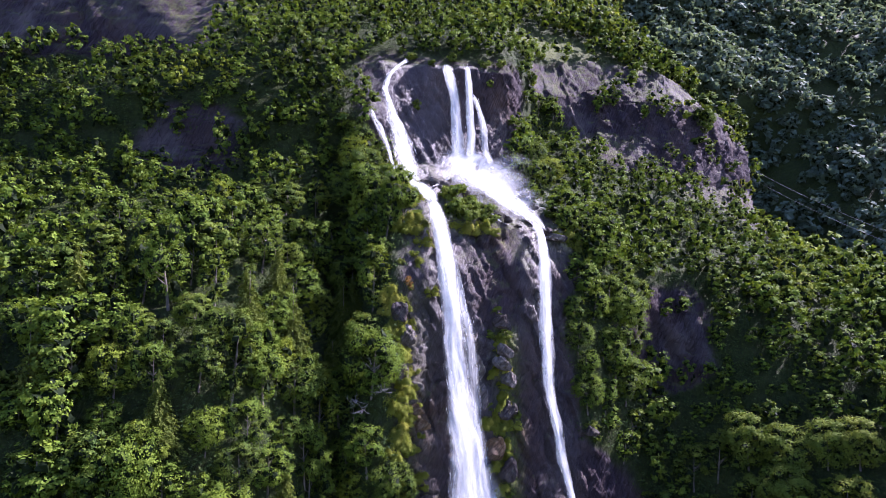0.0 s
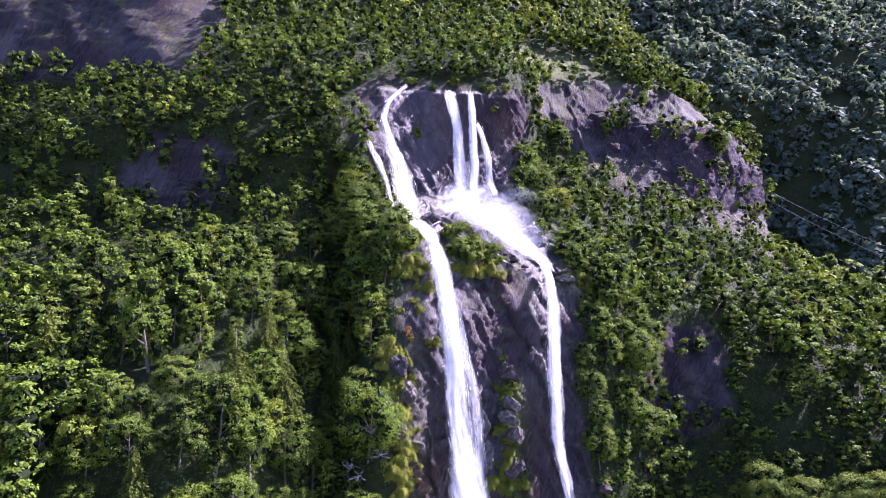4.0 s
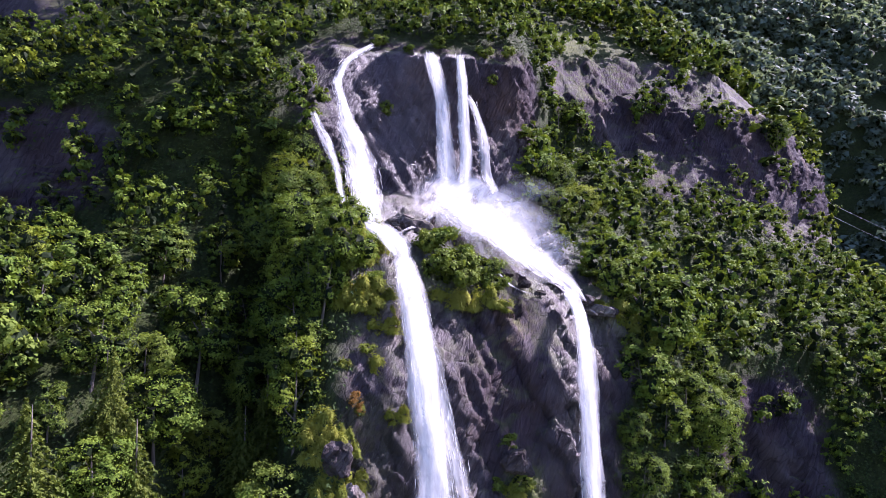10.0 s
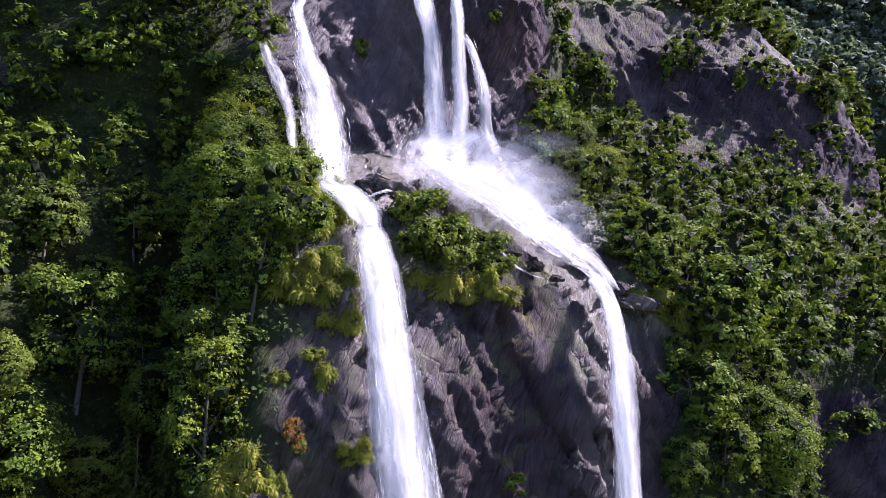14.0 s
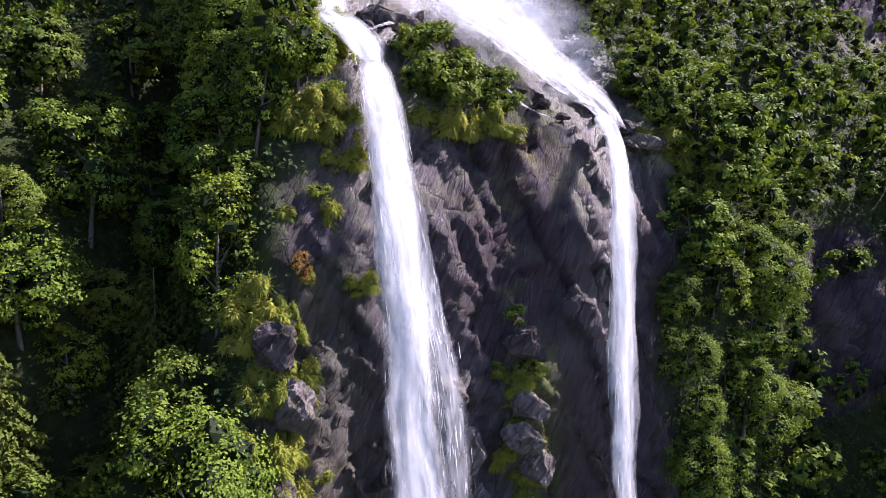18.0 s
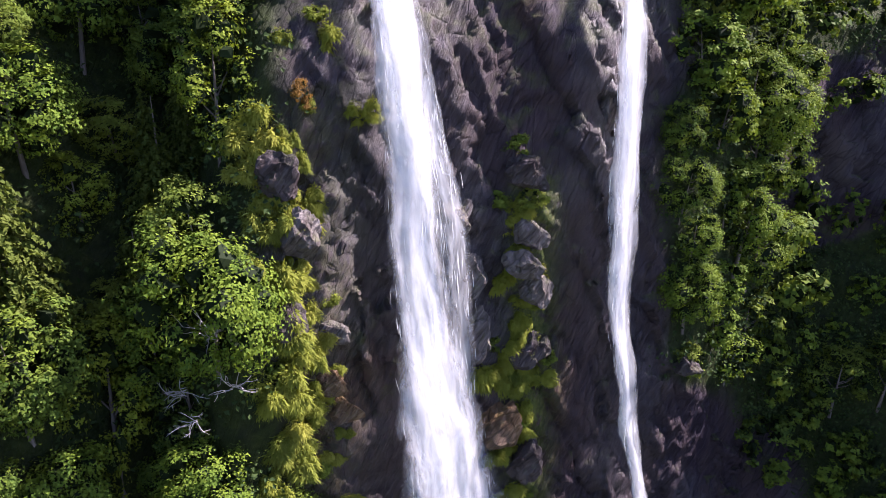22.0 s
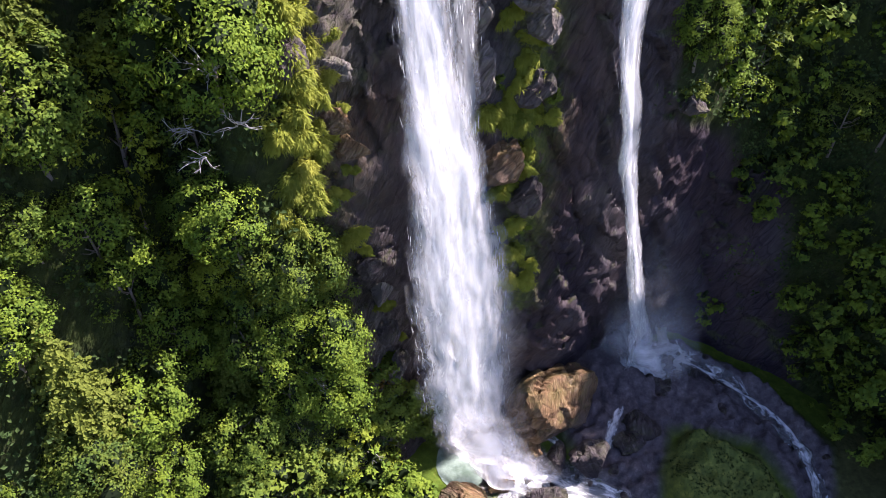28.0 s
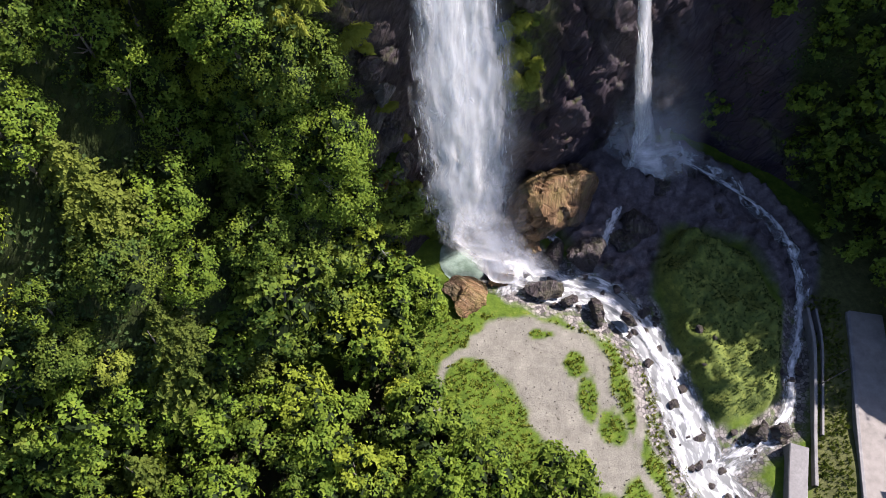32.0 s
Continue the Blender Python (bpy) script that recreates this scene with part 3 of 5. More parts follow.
stony = np.clip(np.maximum((6.3 + 1.2 * soft_noise(P3 / 2.5, 93) - sd) / 1.2, (3.4 - rd) / 1.0), 0, 1)


def ground_material():
    k = Mat("valley_ground")
    grass = k.ramp(k.noise(0.7, 6, 0.7), (0.3, (0.028, 0.052, 0.006)), (0.55, (0.06, 0.096, 0.009)), (0.75, (0.115, 0.13, 0.022)))
    grit = k.noise(6.0, 6, 0.75)
    sand = k.ramp(k.noise(0.45, 7, 0.7), (0.3, (0.105, 0.10, 0.082)), (0.6, (0.16, 0.152, 0.124)), (0.8, (0.23, 0.22, 0.182)))
    sand = k.mix(0.10, sand, k.ramp(grit, (0.35, 0.08), (0.65, 0.5)), "OVERLAY")
    cob = k.cells(1.7, None, "F1", 1)
    edge = k.ramp(k.cells(1.7, None, "DISTANCE_TO_EDGE"), (0.0, 0.3), (0.12, 1.0))
    tint = k.n.new("ShaderNodeSeparateColor")
    k.put(tint.inputs[0], cob)
    stone = k.mix(1.0, k.ramp(tint.outputs[0], (0.0, (0.05, 0.045, 0.045)), (1.0, (0.24, 0.22, 0.2))), edge, "MULTIPLY")
    col = k.mix(k.attr("gravel"), grass, sand)
    col = k.mix(k.math("MULTIPLY", k.attr("stony"), k.ramp(k.noise(0.6, 4), (0.32, 0.2), (0.5, 1.0))), col, stone)
    mossy = k.ramp(k.noise(0.9, 7, 0.7), (0.3, (0.045, 0.066, 0.018)), (0.55, (0.09, 0.115, 0.024)), (0.8, (0.18, 0.19, 0.04)))
    col = k.mix(k.attr("mound"), col, mossy)
    dark = k.ramp(k.noise(0.9, 8, 0.7), (0.3, (0.036, 0.030, 0.034)), (0.55, (0.088, 0.076, 0.078)), (0.8, (0.19, 0.17, 0.16)))
    col = k.mix(k.attr("scree"), col, dark)
    scrub = k.ramp(k.noise(1.1, 7, 0.7), (0.3, (0.03, 0.035, 0.012)), (0.6, (0.07, 0.075, 0.025)), (0.8, (0.14, 0.125, 0.06)))
    col = k.mix(k.attr("scrub"), col, scrub)
    # darker brown-green ground inside the forest plan
    dark_floor = k.ramp(k.noise(1.3, 7, 0.7), (0.3, (0.012, 0.012, 0.006)), (0.6, (0.028, 0.026, 0.012)), (0.8, (0.045, 0.05, 0.02)))
    col = k.mix(k.attr("wood"), col, dark_floor)
    n = k.bump(k.noise(1.5, 7, 0.75), 0.6, 0.3)
    return k.done(col, 0.9, k.bump(grit, 0.2, 0.05, n), Specular_IOR_Level=0.12)


mound_in = np.clip(edge_of(VX, VY, MOUND) / 1.2 + 0.4, 0, 1)
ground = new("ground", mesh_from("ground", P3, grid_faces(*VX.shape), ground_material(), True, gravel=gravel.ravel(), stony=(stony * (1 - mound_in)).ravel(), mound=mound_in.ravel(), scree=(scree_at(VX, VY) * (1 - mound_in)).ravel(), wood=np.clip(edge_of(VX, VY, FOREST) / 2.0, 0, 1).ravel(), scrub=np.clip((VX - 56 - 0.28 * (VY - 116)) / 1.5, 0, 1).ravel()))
tagged(ground, "valley floor of grass, trampled gravel and a stony stream bed", "ground", kind="structure")


# ---- things: small makers ----
def part(name, me, parent, label=""):
    """Links a mesh as one object under a thing or a part."""
    ob = new(name, me)
    ob.parent = parent
    return tagged(ob, label) if label else ob


def curve_through(points, count):
    """Points along a smooth line through the given ones."""
    p = np.array(points, float)
    p = np.vstack([2 * p[0] - p[1], p, 2 * p[-1] - p[-2]])
    out = []
    n = len(p) - 3
    for t in np.linspace(0, n, count):
        i = min(int(t), n - 1)
        f = t - i
        a, b, c, d = p[i:i + 4]
        out.append(0.5 * (2 * b + (c - a) * f + (2 * a - 5 * b + 4 * c - d) * f * f + (3 * b - a - 3 * c + d) * f ** 3))
    return np.array(out)


def sheet(name, path, material, bulge=0.6, cross=(1, 0, 0), wide=1.0, full=1.12, ragged=0.35, seed=0, fine=0.55, lumps=0.35, pitch=0.2):
    """A torn sheet of water along a path of (x, y, z, width)."""
    rough = np.array(path, float)
    length = np.linalg.norm(np.diff(rough[:, :3], axis=0), axis=1).sum()
    rows = max(8, int(length / fine))
    c = curve_through(path, rows)
    cols = max(13, int(rough[:, 3].max() * wide / pitch))
    u = np.linspace(-1, 1, cols)
    s = np.concatenate([[0], np.cumsum(np.linalg.norm(np.diff(c[:, :3], axis=0), axis=1))])
    U, S = np.meshgrid(u, s)
    half = (np.maximum(c[:, 3], 0.2) * wide / 2)[:, None]
    edge = 1 + 0.12 * soft_noise(np.stack([np.sign(U) * 3 + seed, S / 3, S * 0], -1), seed)
    cr = np.array(cross, float)
    v = c[:, None, :3] + (U * half * edge)[..., None] * cr
    out = np.cross(cr, np.gradient(c[:, :3], axis=0))
    out = out / np.linalg.norm(out, axis=1)[:, None]
    if (out[:, 1] - out[:, 2]).mean() > 0:
        out = -out
    flute = 0.10 * soft_noise(np.stack([U * half / 0.7 + 0.4 * np.sin(S / 5), S / 7, S * 0 + seed], -1), seed + 3)
    lump = flute + lumps * rough_noise(np.stack([U * half * 0.55, S / 7, S * 0 + seed], -1), 2, seed + 9)
    v = v + out[:, None] * (bulge * (1 - U * U) + lump)[..., None]
    ends = np.clip(np.minimum(S / 1.5, (s[-1] - S) / 1.5), 0, 1) * 0.25 - 0.25
    body = full - ragged * np.abs(U) ** 2.5 * 1.6 + ends
    flow = np.stack([U * half + seed * 7, S, U * 0 + seed], -1)
    return mesh_from(name, v, grid_faces(*U.shape), material, True, body=body.ravel(), flow=flow.reshape(-1, 3))


def puff(name, centre, rx, rz, material, lean=0.3, seed=0, strength=1.0):
    """A bowed veil of spray, dense in the middle and gone at its rim."""
    r, a = np.meshgrid(np.linspace(0, 1, 9), np.linspace(0, 2 * math.pi, 25))
    x, z = r * np.cos(a) * rx, r * np.sin(a) * rz
    p = np.stack([x, 1.2 * r * r * rx * 0.35 + z * lean - 0.5 * x - 1.0, z], -1)
    p = p + 0.12 * rx * soft_noise(p / (0.5 * rx) + seed, seed)[..., None]
    body = strength * np.clip(1 - r ** 1.6, 0, 1)
    return mesh_from(name, p + np.array(centre, float), grid_faces(*r.shape), material, True, body=body.ravel())


def thing(name, at, label, category, group="", kind=""):
    e = new(name)
    e.location = at
    e.empty_display_size = 0.5
    return tagged(e, label, category, group, kind)


def plain(name, me, label, category, group="", kind=""):
    return tagged(new(name, me), label, category, group, kind)


# ---- the waterfalls ----
LEFT_FALL = [(-2.6, 162.5, 105.6, 3.2), (-1.5, 158.6, 101.5, 4.0), (-0.4, 155.8, 96.3, 4.6), (0.5, 153.4, 91.2, 4.9), (1.1, 152.0, 86.1, 5.3), (1.7, 150.8, 81, 5.6), (2.0, 149.6, 76, 5.3), (2.3, 148.6, 70.7, 5.7), (3.0, 147.8, 65, 6.2), (3.8, 147.0, 59.5, 8.0), (5.0, 146.4, 52.7, 10.2), (5.8, 146.0, 44.9, 12.4), (6.7, 146.0, 35.6, 13.8), (7.7, 146.8, 24.8, 14.2), (9.0, 148.4, 12.3, 13.4), (10.6, 150.6, 0.6, 11.6)]
RIGHT_FALL = [(21.8, 170.5, 100.2, 2.6), (22.3, 165.5, 97.5, 2.9), (22.5, 163.0, 93.2, 3.4), (22.3, 160.0, 84.8, 3.9), (22.2, 157.4, 76.5, 3.9), (22.2, 156.4, 70.6, 3.7), (22.8, 156.0, 63, 3.4), (24.2, 156.2, 55.5, 2.9), (26.1, 156.8, 46.2, 2.4), (28.9, 158.3, 35.6, 2.5), (33.0, 161.8, 20.7, 3.6), (36.4, 163.8, 8.0, 6.0), (37.2, 164.2, 1.5, 8.0)]
UPPER_A = [(-10.5, 201, 149.0, 1.6), (-12.8, 195.5, 145.4, 1.8), (-14.5, 191.2, 142.2, 2.0), (-15.5, 187.8, 137.7, 2.2), (-14.1, 185.0, 133.1, 2.9), (-13.2, 183.2, 129.5, 3.8), (-11.9, 182.0, 126.2, 5.2), (-10.8, 180.6, 122.6, 6.6), (-9.6, 177.0, 117.9, 7.2), (-8.4, 171.6, 113.4, 6.6), (-7.4, 166.2, 109.9, 5.6)]
UPPER_A_SIDE = [(-18.6, 182.4, 131.4, 1.5), (-16.8, 180.1, 127.6, 2.0), (-15.1, 178.4, 124.2, 2.2), (-13.7, 176.2, 120.3, 1.7), (-12.0, 170.6, 115.3, 1.3), (-10.4, 164.6, 111.4, 1.0)]
UPPER_B = [(0.7, 201.6, 147.4, 3.6), (1.5, 199.8, 144.0, 3.8), (3.0, 199.2, 136.8, 3.5), (3.8, 196.6, 124.0, 4.3), (4.2, 193.0, 115.6, 5.2)]
UPPER_C = [(6.5, 203.0, 147.6, 2.2), (6.9, 200.4, 139, 2.6), (7.2, 198.8, 129, 2.8), (7.2, 194.4, 115.8, 3.8)]
UPPER_D = [(8.2, 203.0, 139.6, 1.5), (9.5, 202.0, 136.4, 2.4), (10.8, 200.2, 129.9, 2.9), (11.4, 198.6, 123.2, 2.6), (12.8, 196.0, 118.8, 2.6)]
CASCADE = [(4.6, 191.0, 116.2, 12.0), (6.2, 184.0, 114.0, 17.0), (10.0, 177.6, 110.6, 15.5), (14.2, 173.0, 106.6, 10.5), (18.4, 170.2, 103.0, 7.5), (21.2, 169.4, 101.0, 4.2), (22.3, 166.8, 98.6, 3.2)]
LEFT_STEP = [(-7.4, 166.4, 110.3, 3.5), (-5.4, 165.2, 108.9, 5.2), (-3.6, 163.4, 107.0, 4.2), (-2.4, 161.6, 105.0, 3.2)]


def threads(name, path, count, wide, depth, length, width, seed):
    """Countless torn threads of white water, tumbling along the path."""
    r = np.random.default_rng(seed)
    c = curve_through(path, 160)
    step = np.linalg.norm(np.diff(c[:, :3], axis=0), axis=1)
    weight = np.append(step, step[-1]) * np.maximum(c[:, 3], 0.4)
    i = r.choice(len(c), count, p=weight / weight.sum())
    d = np.gradient(c[:, :3], axis=0)[i]
    d /= np.linalg.norm(d, axis=1)[:, None]
    u = np.clip(r.normal(0, 0.36, count), -0.9, 0.9) * wide
    pos = c[i, :3] + (u * c[i, 3] / 2)[:, None] * np.array(CROSS) + np.stack([0.6 * depth * r.uniform(0, 1, count), -1.4 - depth * r.uniform(0, 1, count) * (1.1 - np.abs(u)) - 0.2, r.uniform(-0.5, 0.5, count)], -1)
    d = d + r.normal(0, 0.045, (count, 3))
    side = np.cross(d, r.normal(0, 1, (count, 3)))
    side /= np.linalg.norm(side, axis=1)[:, None]
    ln = (length * r.uniform(0.4, 1.5, count))[:, None]
    wd = (width * r.uniform(0.4, 1.4, count))[:, None]
    v = np.stack([pos - d * ln, pos + side * wd, pos + d * ln, pos - side * wd], 1).reshape(-1, 3)
    k = np.arange(count)[:, None] * 4
    return mesh_from(name, v, np.concatenate([k + np.array((0, 1, 2)), k + np.array((0, 2, 3))]), THREAD)


CROSS = (0.87, 0.75, 0.0)


def waterfall(path, label, layers, name="waterfall", dense=3):
    e = thing(name, path[-1][:3], label, "waterfall")
    back = Matrix.Translation(e.location).inverted()
    for k, (piece, material, wide, full, ragged, bulge, shift) in enumerate(layers):
        moved = [(x + shift[0], y - 1.4 + shift[1], z, w) for x, y, z, w in path]
        me = sheet(piece, moved, material, bulge, CROSS, wide, full, ragged, 3 * k + int(abs(path[0][0]) * 3))
        me.transform(back)
        part(piece, me, e)
    if not dense:
        return e
    area = sum(math.dist(a[:3], b[:3]) * (a[3] + b[3]) / 2 for a, b in zip(path, path[1:]))
    me = threads("water_threads", path, int(area * dense), 1.0, 0.8, 0.95, 0.034, int(area))
    me.transform(back)
    tagged(part("water_threads", me, e), kind="stuff")
    return e


TWO = [("main_stream", FALL, 1.0, 1.14, 0.46, 0.5, (0, 0)), ("spray_veil", THIN_FALL, 1.4, 1.1, 0.6, 0.7, (0.2, -0.3))]
left_fall = waterfall(LEFT_FALL, "tall broad white waterfall fanning out down a dark cliff", TWO)
right_fall = waterfall(RIGHT_FALL, "narrow tall waterfall dropping from a rock lip, shaded below", TWO)
VEIL = [("main_stream", FALL, 1.15, 0.88, 0.34, 0.15, (0, 0)), ("spray_veil", THIN_FALL, 1.15, 1.05, 0.6, 0.8, (0.2, -0.3))]
upper_left = waterfall(UPPER_A, "upper waterfall widening over a dark rock step", VEIL, dense=4)
waterfall(UPPER_A_SIDE, "thin trickle of white water beside the upper fall", [("main_stream", FALL, 0.75, 0.88, 0.3, 0.1, (0, 0.4)), ("spray_veil", THIN_FALL, 1.3, 1.0, 0.5, 0.1, (0, 0.3))], dense=0)
waterfall(UPPER_B, "thick white upper waterfall plunging free to the ledge", TWO)
waterfall(UPPER_C, "slim white upper waterfall beside the thicker one", TWO)
waterfall(UPPER_D, "fine veil of falling water on the rock face", TWO[1:2])
waterfall([(2.9, 151.4, 90, 1.4), (3.8, 151.2, 84, 2.4), (4.8, 151.0, 78, 4.0), (5.6, 150.6, 71, 4.2), (6.2, 150.2, 64, 3.6), (6.9, 149.8, 57, 3.0)], "thin lacy veil of water spreading over pale rock", [("spray_veil", THIN_FALL, 1.1, 1.02, 0.5, 0.4, (0.2, -0.6))], dense=2)
RILLS = [
    [(12.8, 189.5, 118.0, 2.2), (14.5, 184.5, 113.5, 2.6), (17.5, 178.5, 108.4, 2.8), (20.6, 173.2, 103.8, 2.2)],
    [(1.5, 182.5, 114.4, 3.0), (1.0, 178.0, 112.2, 3.4), (-2.0, 171.5, 110.2, 3.0), (-4.4, 166.0, 108.4, 2.4)],
    [(24.2, 173.0, 99.6, 2.0), (25.6, 170.0, 97.8, 3.6), (26.0, 168.4, 96.6, 3.0)],
    [(10.5, 171.5, 104.8, 1.4), (13.0, 167.6, 101.4, 2.2), (16.5, 166.4, 99.8, 1.6)]]
for rill in RILLS:
    waterfall(rill, "thin white rill running over the wet rock ledge", [("main_stream", FOAM, 0.8, 0.90, 0.5, 0.2, (0, 0.3))], "cascade", 0)
cascade = waterfall(CASCADE, "foaming white cascade sliding down the rock ledge", [("main_stream", FOAM, 0.92, 0.97, 0.6, 0.25, (0, 0)), ("spray_veil", THIN_FALL, 1.35, 1.06, 0.55, 0.9, (0.6, -0.9))], "cascade", 0)
waterfall(LEFT_STEP, "white cascade sliding over the ledge to the lower fall", TWO[:2], "cascade", 0)

SPRAY = (
    (cascade, (5.0, 181, 117), 8, 5.5, 1.6), (cascade, (9, 177.5, 114.0), 9, 6, 1.6), (cascade, (13.5, 174.5, 110.5), 8, 6, 1.4), (cascade, (17.5, 171.5, 106.0), 6, 4.5, 1.1), (cascade, (15, 179, 115.5), 8, 6, 0.7),
    (upper_left, (-7.5, 168, 113), 4.5, 3, 0.5), (left_fall, (8, 144.5, 8), 10, 10, 0.6), (left_fall, (6, 145, 26), 9, 14, 0.5), (left_fall, (6.5, 144, 40), 6, 13, 0.5), (left_fall, (8.5, 143.6, 14), 8, 12, 0.6),
    (left_fall, (12, 143.0, 3.2), 8, 4, 1.5), (left_fall, (10, 144, 6), 7, 5, 1.2), (left_fall, (16.5, 142.5, 2.0), 6, 2.5, 1.5), (left_fall, (13, 141.5, 2.6), 7, 3.5, 1.6), (right_fall, (37, 161, 3.5), 6, 4.5, 1.6), (right_fall, (37, 161, 7), 9, 8, 1.3), (right_fall, (36, 160, 18), 8, 12, 0.3))
for fall, at, rx, rz, strength in SPRAY:
    part("spray", puff("spray", Vector(at) - fall.location, rx, rz, MIST, 0.3, int(rx * 3 + at[2]), strength), fall, "drifting white spray")


# ---- the stream on the valley floor ----
def river(name, line, widths, material, lift, label, first=0, last=None, seed=0, full=1.12):
    pts = line[first:last]
    path = [(x, y, 0.0, w) for (x, y), w in zip(pts, widths)]
    c = curve_through(path, 6 * len(path))
    v, body, flow, s = [], [], [], 0.0
    cols = 15
    for i, (x, y, _, w) in enumerate(c):
        d = c[min(i + 1, len(c) - 1)] - c[max(i - 1, 0)]
        n = np.array((-d[1], d[0])) / np.hypot(d[0], d[1])
        s += 0 if i == 0 else np.hypot(*(c[i] - c[i - 1])[:2])
        for u in np.linspace(-1, 1, cols):
            px, py = x + n[0] * u * w / 2, y + n[1] * u * w / 2
            v.append((px, py, 0))
            body.append(full - 0.42 * abs(u) ** 3)
            flow.append((u * w / 2 + seed, s, seed))
    v = np.array(v)
    v[:, 2] = floor_z(v[:, 0], v[:, 1]) + lift + 0.22 * rough_noise(v / 1.6, 3, seed)
    return plain(name, mesh_from(name, v, grid_faces(len(c), cols), material, True, body=body, flow=flow), label, "stream", kind="structure")


river("water", STREAM, [6, 7.5, 7.5, 7.0, 6.5, 6.5, 8, 9, 10, 12, 14], RAPID, 0.35, "white mountain stream rushing over boulders", seed=1)
river("water", RIGHT_STREAM, [5, 5, 4, 3, 3, 2.8, 2.8, 3, 5, 5], RAPID, 0.4, "narrow side stream of shaded white water", seed=5, full=0.92)


def pool_material():
    k = Mat("green_pool")
    col = k.ramp(k.noise(0.5, 4), (0.35, (0.09, 0.13, 0.095)), (0.7, (0.20, 0.26, 0.21)))
    return k.done(col, 0.15, k.bump(k.noise(2.2, 4), 0.5, 0.15))


CHUTES = [
    ([(12.5, 150.5, 1.6, 5), (14.2, 147.0, 1.0, 6.5), (15.4, 143.6, 0.6, 8.0), (15.2, 140.4, 0.3, 6.5), (14.2, 137.2, 0.0, 4.5)], "broad tongue of white foam below the fall"),
    ([(16.0, 151.6, 1.8, 2.0), (19.0, 150.0, 1.3, 2.2), (22.0, 148.2, 0.9, 2.4), (23.5, 146.2, 0.6, 1.8)], "white chute between the outcrop and the boulders"),
    ([(33.2, 153.2, 3.2, 1.8), (31.8, 150.6, 2.2, 2.4), (30.6, 147.6, 1.0, 2.8), (29.6, 145.4, 0.5, 2.0)], "small white rill falling between boulders"),
    ([(17.5, 142.5, 0.4, 3.0), (21.5, 142.4, 0.3, 2.4), (25.5, 140.2, 0.2, 2.2), (29.5, 138.2, 0.1, 2.4), (33.5, 135.2, 0.0, 2.6), (37.0, 129.0, -0.1, 2.4), (39.4, 121.5, -0.1, 2.2), (41.5, 114.5, -0.2, 2.4)], "white channel of the stream between boulders"),
    ([(39.5, 166.5, 2.4, 3.0), (44.5, 162.6, 1.8, 2.6), (50.5, 159.2, 1.3, 1.8), (57.5, 152.5, 0.7, 1.8), (61.0, 145.5, 0.3, 2.0), (60.0, 136.0, 0.1, 1.8), (57.0, 127.5, 0.0, 1.8), (54.6, 120.5, 0.0, 2.6), (49.5, 116.4, 0.0, 3.0), (44.5, 113.6, -0.1, 3.2)], "white channel of the side stream")]
for run, words in CHUTES:
    moved = [(x, y, float(floor_z(np.array(x), np.array(y))) + 0.55 + 0.35 * z, w) for x, y, z, w in run]
    d = np.array(moved[-1][:2]) - np.array(moved[0][:2])
    me = sheet("rapids", moved, FOAM, 0.15, (-d[1] / np.hypot(*d), d[0] / np.hypot(*d), 0) if d[1] < 0 else (1, 0, 0), 1.25, 0.97, 0.55, int(abs(moved[0][0])), 0.4, 0.18, 0.3)
    plain("rapids", me, words, "rapids", kind="structure")


r_, a_ = np.meshgrid(np.linspace(0, 1, 8), np.linspace(0, 2 * math.pi, 25))
plain("pool", mesh_from("pool", np.stack([8 + 4.2 * r_ * np.cos(a_), 145.4 + 5.4 * r_ * np.sin(a_), -0.55 + 0.05 * np.sin(9 * a_) * r_], -1), grid_faces(*r_.shape), pool_material(), True), "shallow milky green plunge pool below the fall", "pool", kind="structure")


# ---- plants ----
def cards(rng, centres, outward, size, droop=0.0):
    """Small folded leaf sprays: four points each, turned outwards."""
    n = len(centres)
    nrm = outward + rng.normal(0, 0.42, (n, 3))
    nrm /= np.linalg.norm(nrm, axis=1)[:, None] + 1e-9
    side = np.cross(nrm, rng.normal(0, 1, (n, 3)))
    side /= np.linalg.norm(side, axis=1)[:, None] + 1e-9
    tip = np.cross(nrm, side)
    tip[:, 2] -= droop
    s = (size * rng.uniform(0.6, 1.3, n))[:, None]
    a = centres - tip * s * 0.55
    b = centres + side * s * 0.42 + nrm * s * 0.16
    c = centres + tip * s * 0.6 - nrm * s * 0.10
    d = centres - side * s * 0.42 + nrm * s * 0.16
    v = np.stack([a, b, c, d], 1).reshape(-1, 3)
    k = np.arange(n)[:, None] * 4
    return v, np.concatenate([k + np.array((0, 1, 2)), k + np.array((0, 2, 3))])


def leaf_pieces(rng, centres, outward, size):
    """Single leaves, three-cornered, turned outwards and up."""
    n = len(centres)
    nrm = outward + np.array((0, 0, 0.45)) + rng.normal(0, 0.4, (n, 3))
    nrm /= np.linalg.norm(nrm, axis=1)[:, None] + 1e-9
    side = np.cross(nrm, rng.normal(0, 1, (n, 3)))
    side /= np.linalg.norm(side, axis=1)[:, None] + 1e-9
    tip = np.cross(nrm, side)
    s = (size * rng.uniform(0.6, 1.35, n))[:, None]
    v = np.stack([centres - tip * s * 0.62, centres + tip * s * 0.36 + side * s * 0.46, centres + tip * s * 0.36 - side * s * 0.46], 1)
    return v.reshape(-1, 3), np.arange(3 * n).reshape(-1, 3)


ICO = bmesh.new()
bmesh.ops.create_icosphere(ICO, subdivisions=1, radius=1)
ICO_V = np.array([v.co[:] for v in ICO.verts])
ICO_F = np.array([[v.index for v in f.verts] for f in ICO.faces])
ICO.free()


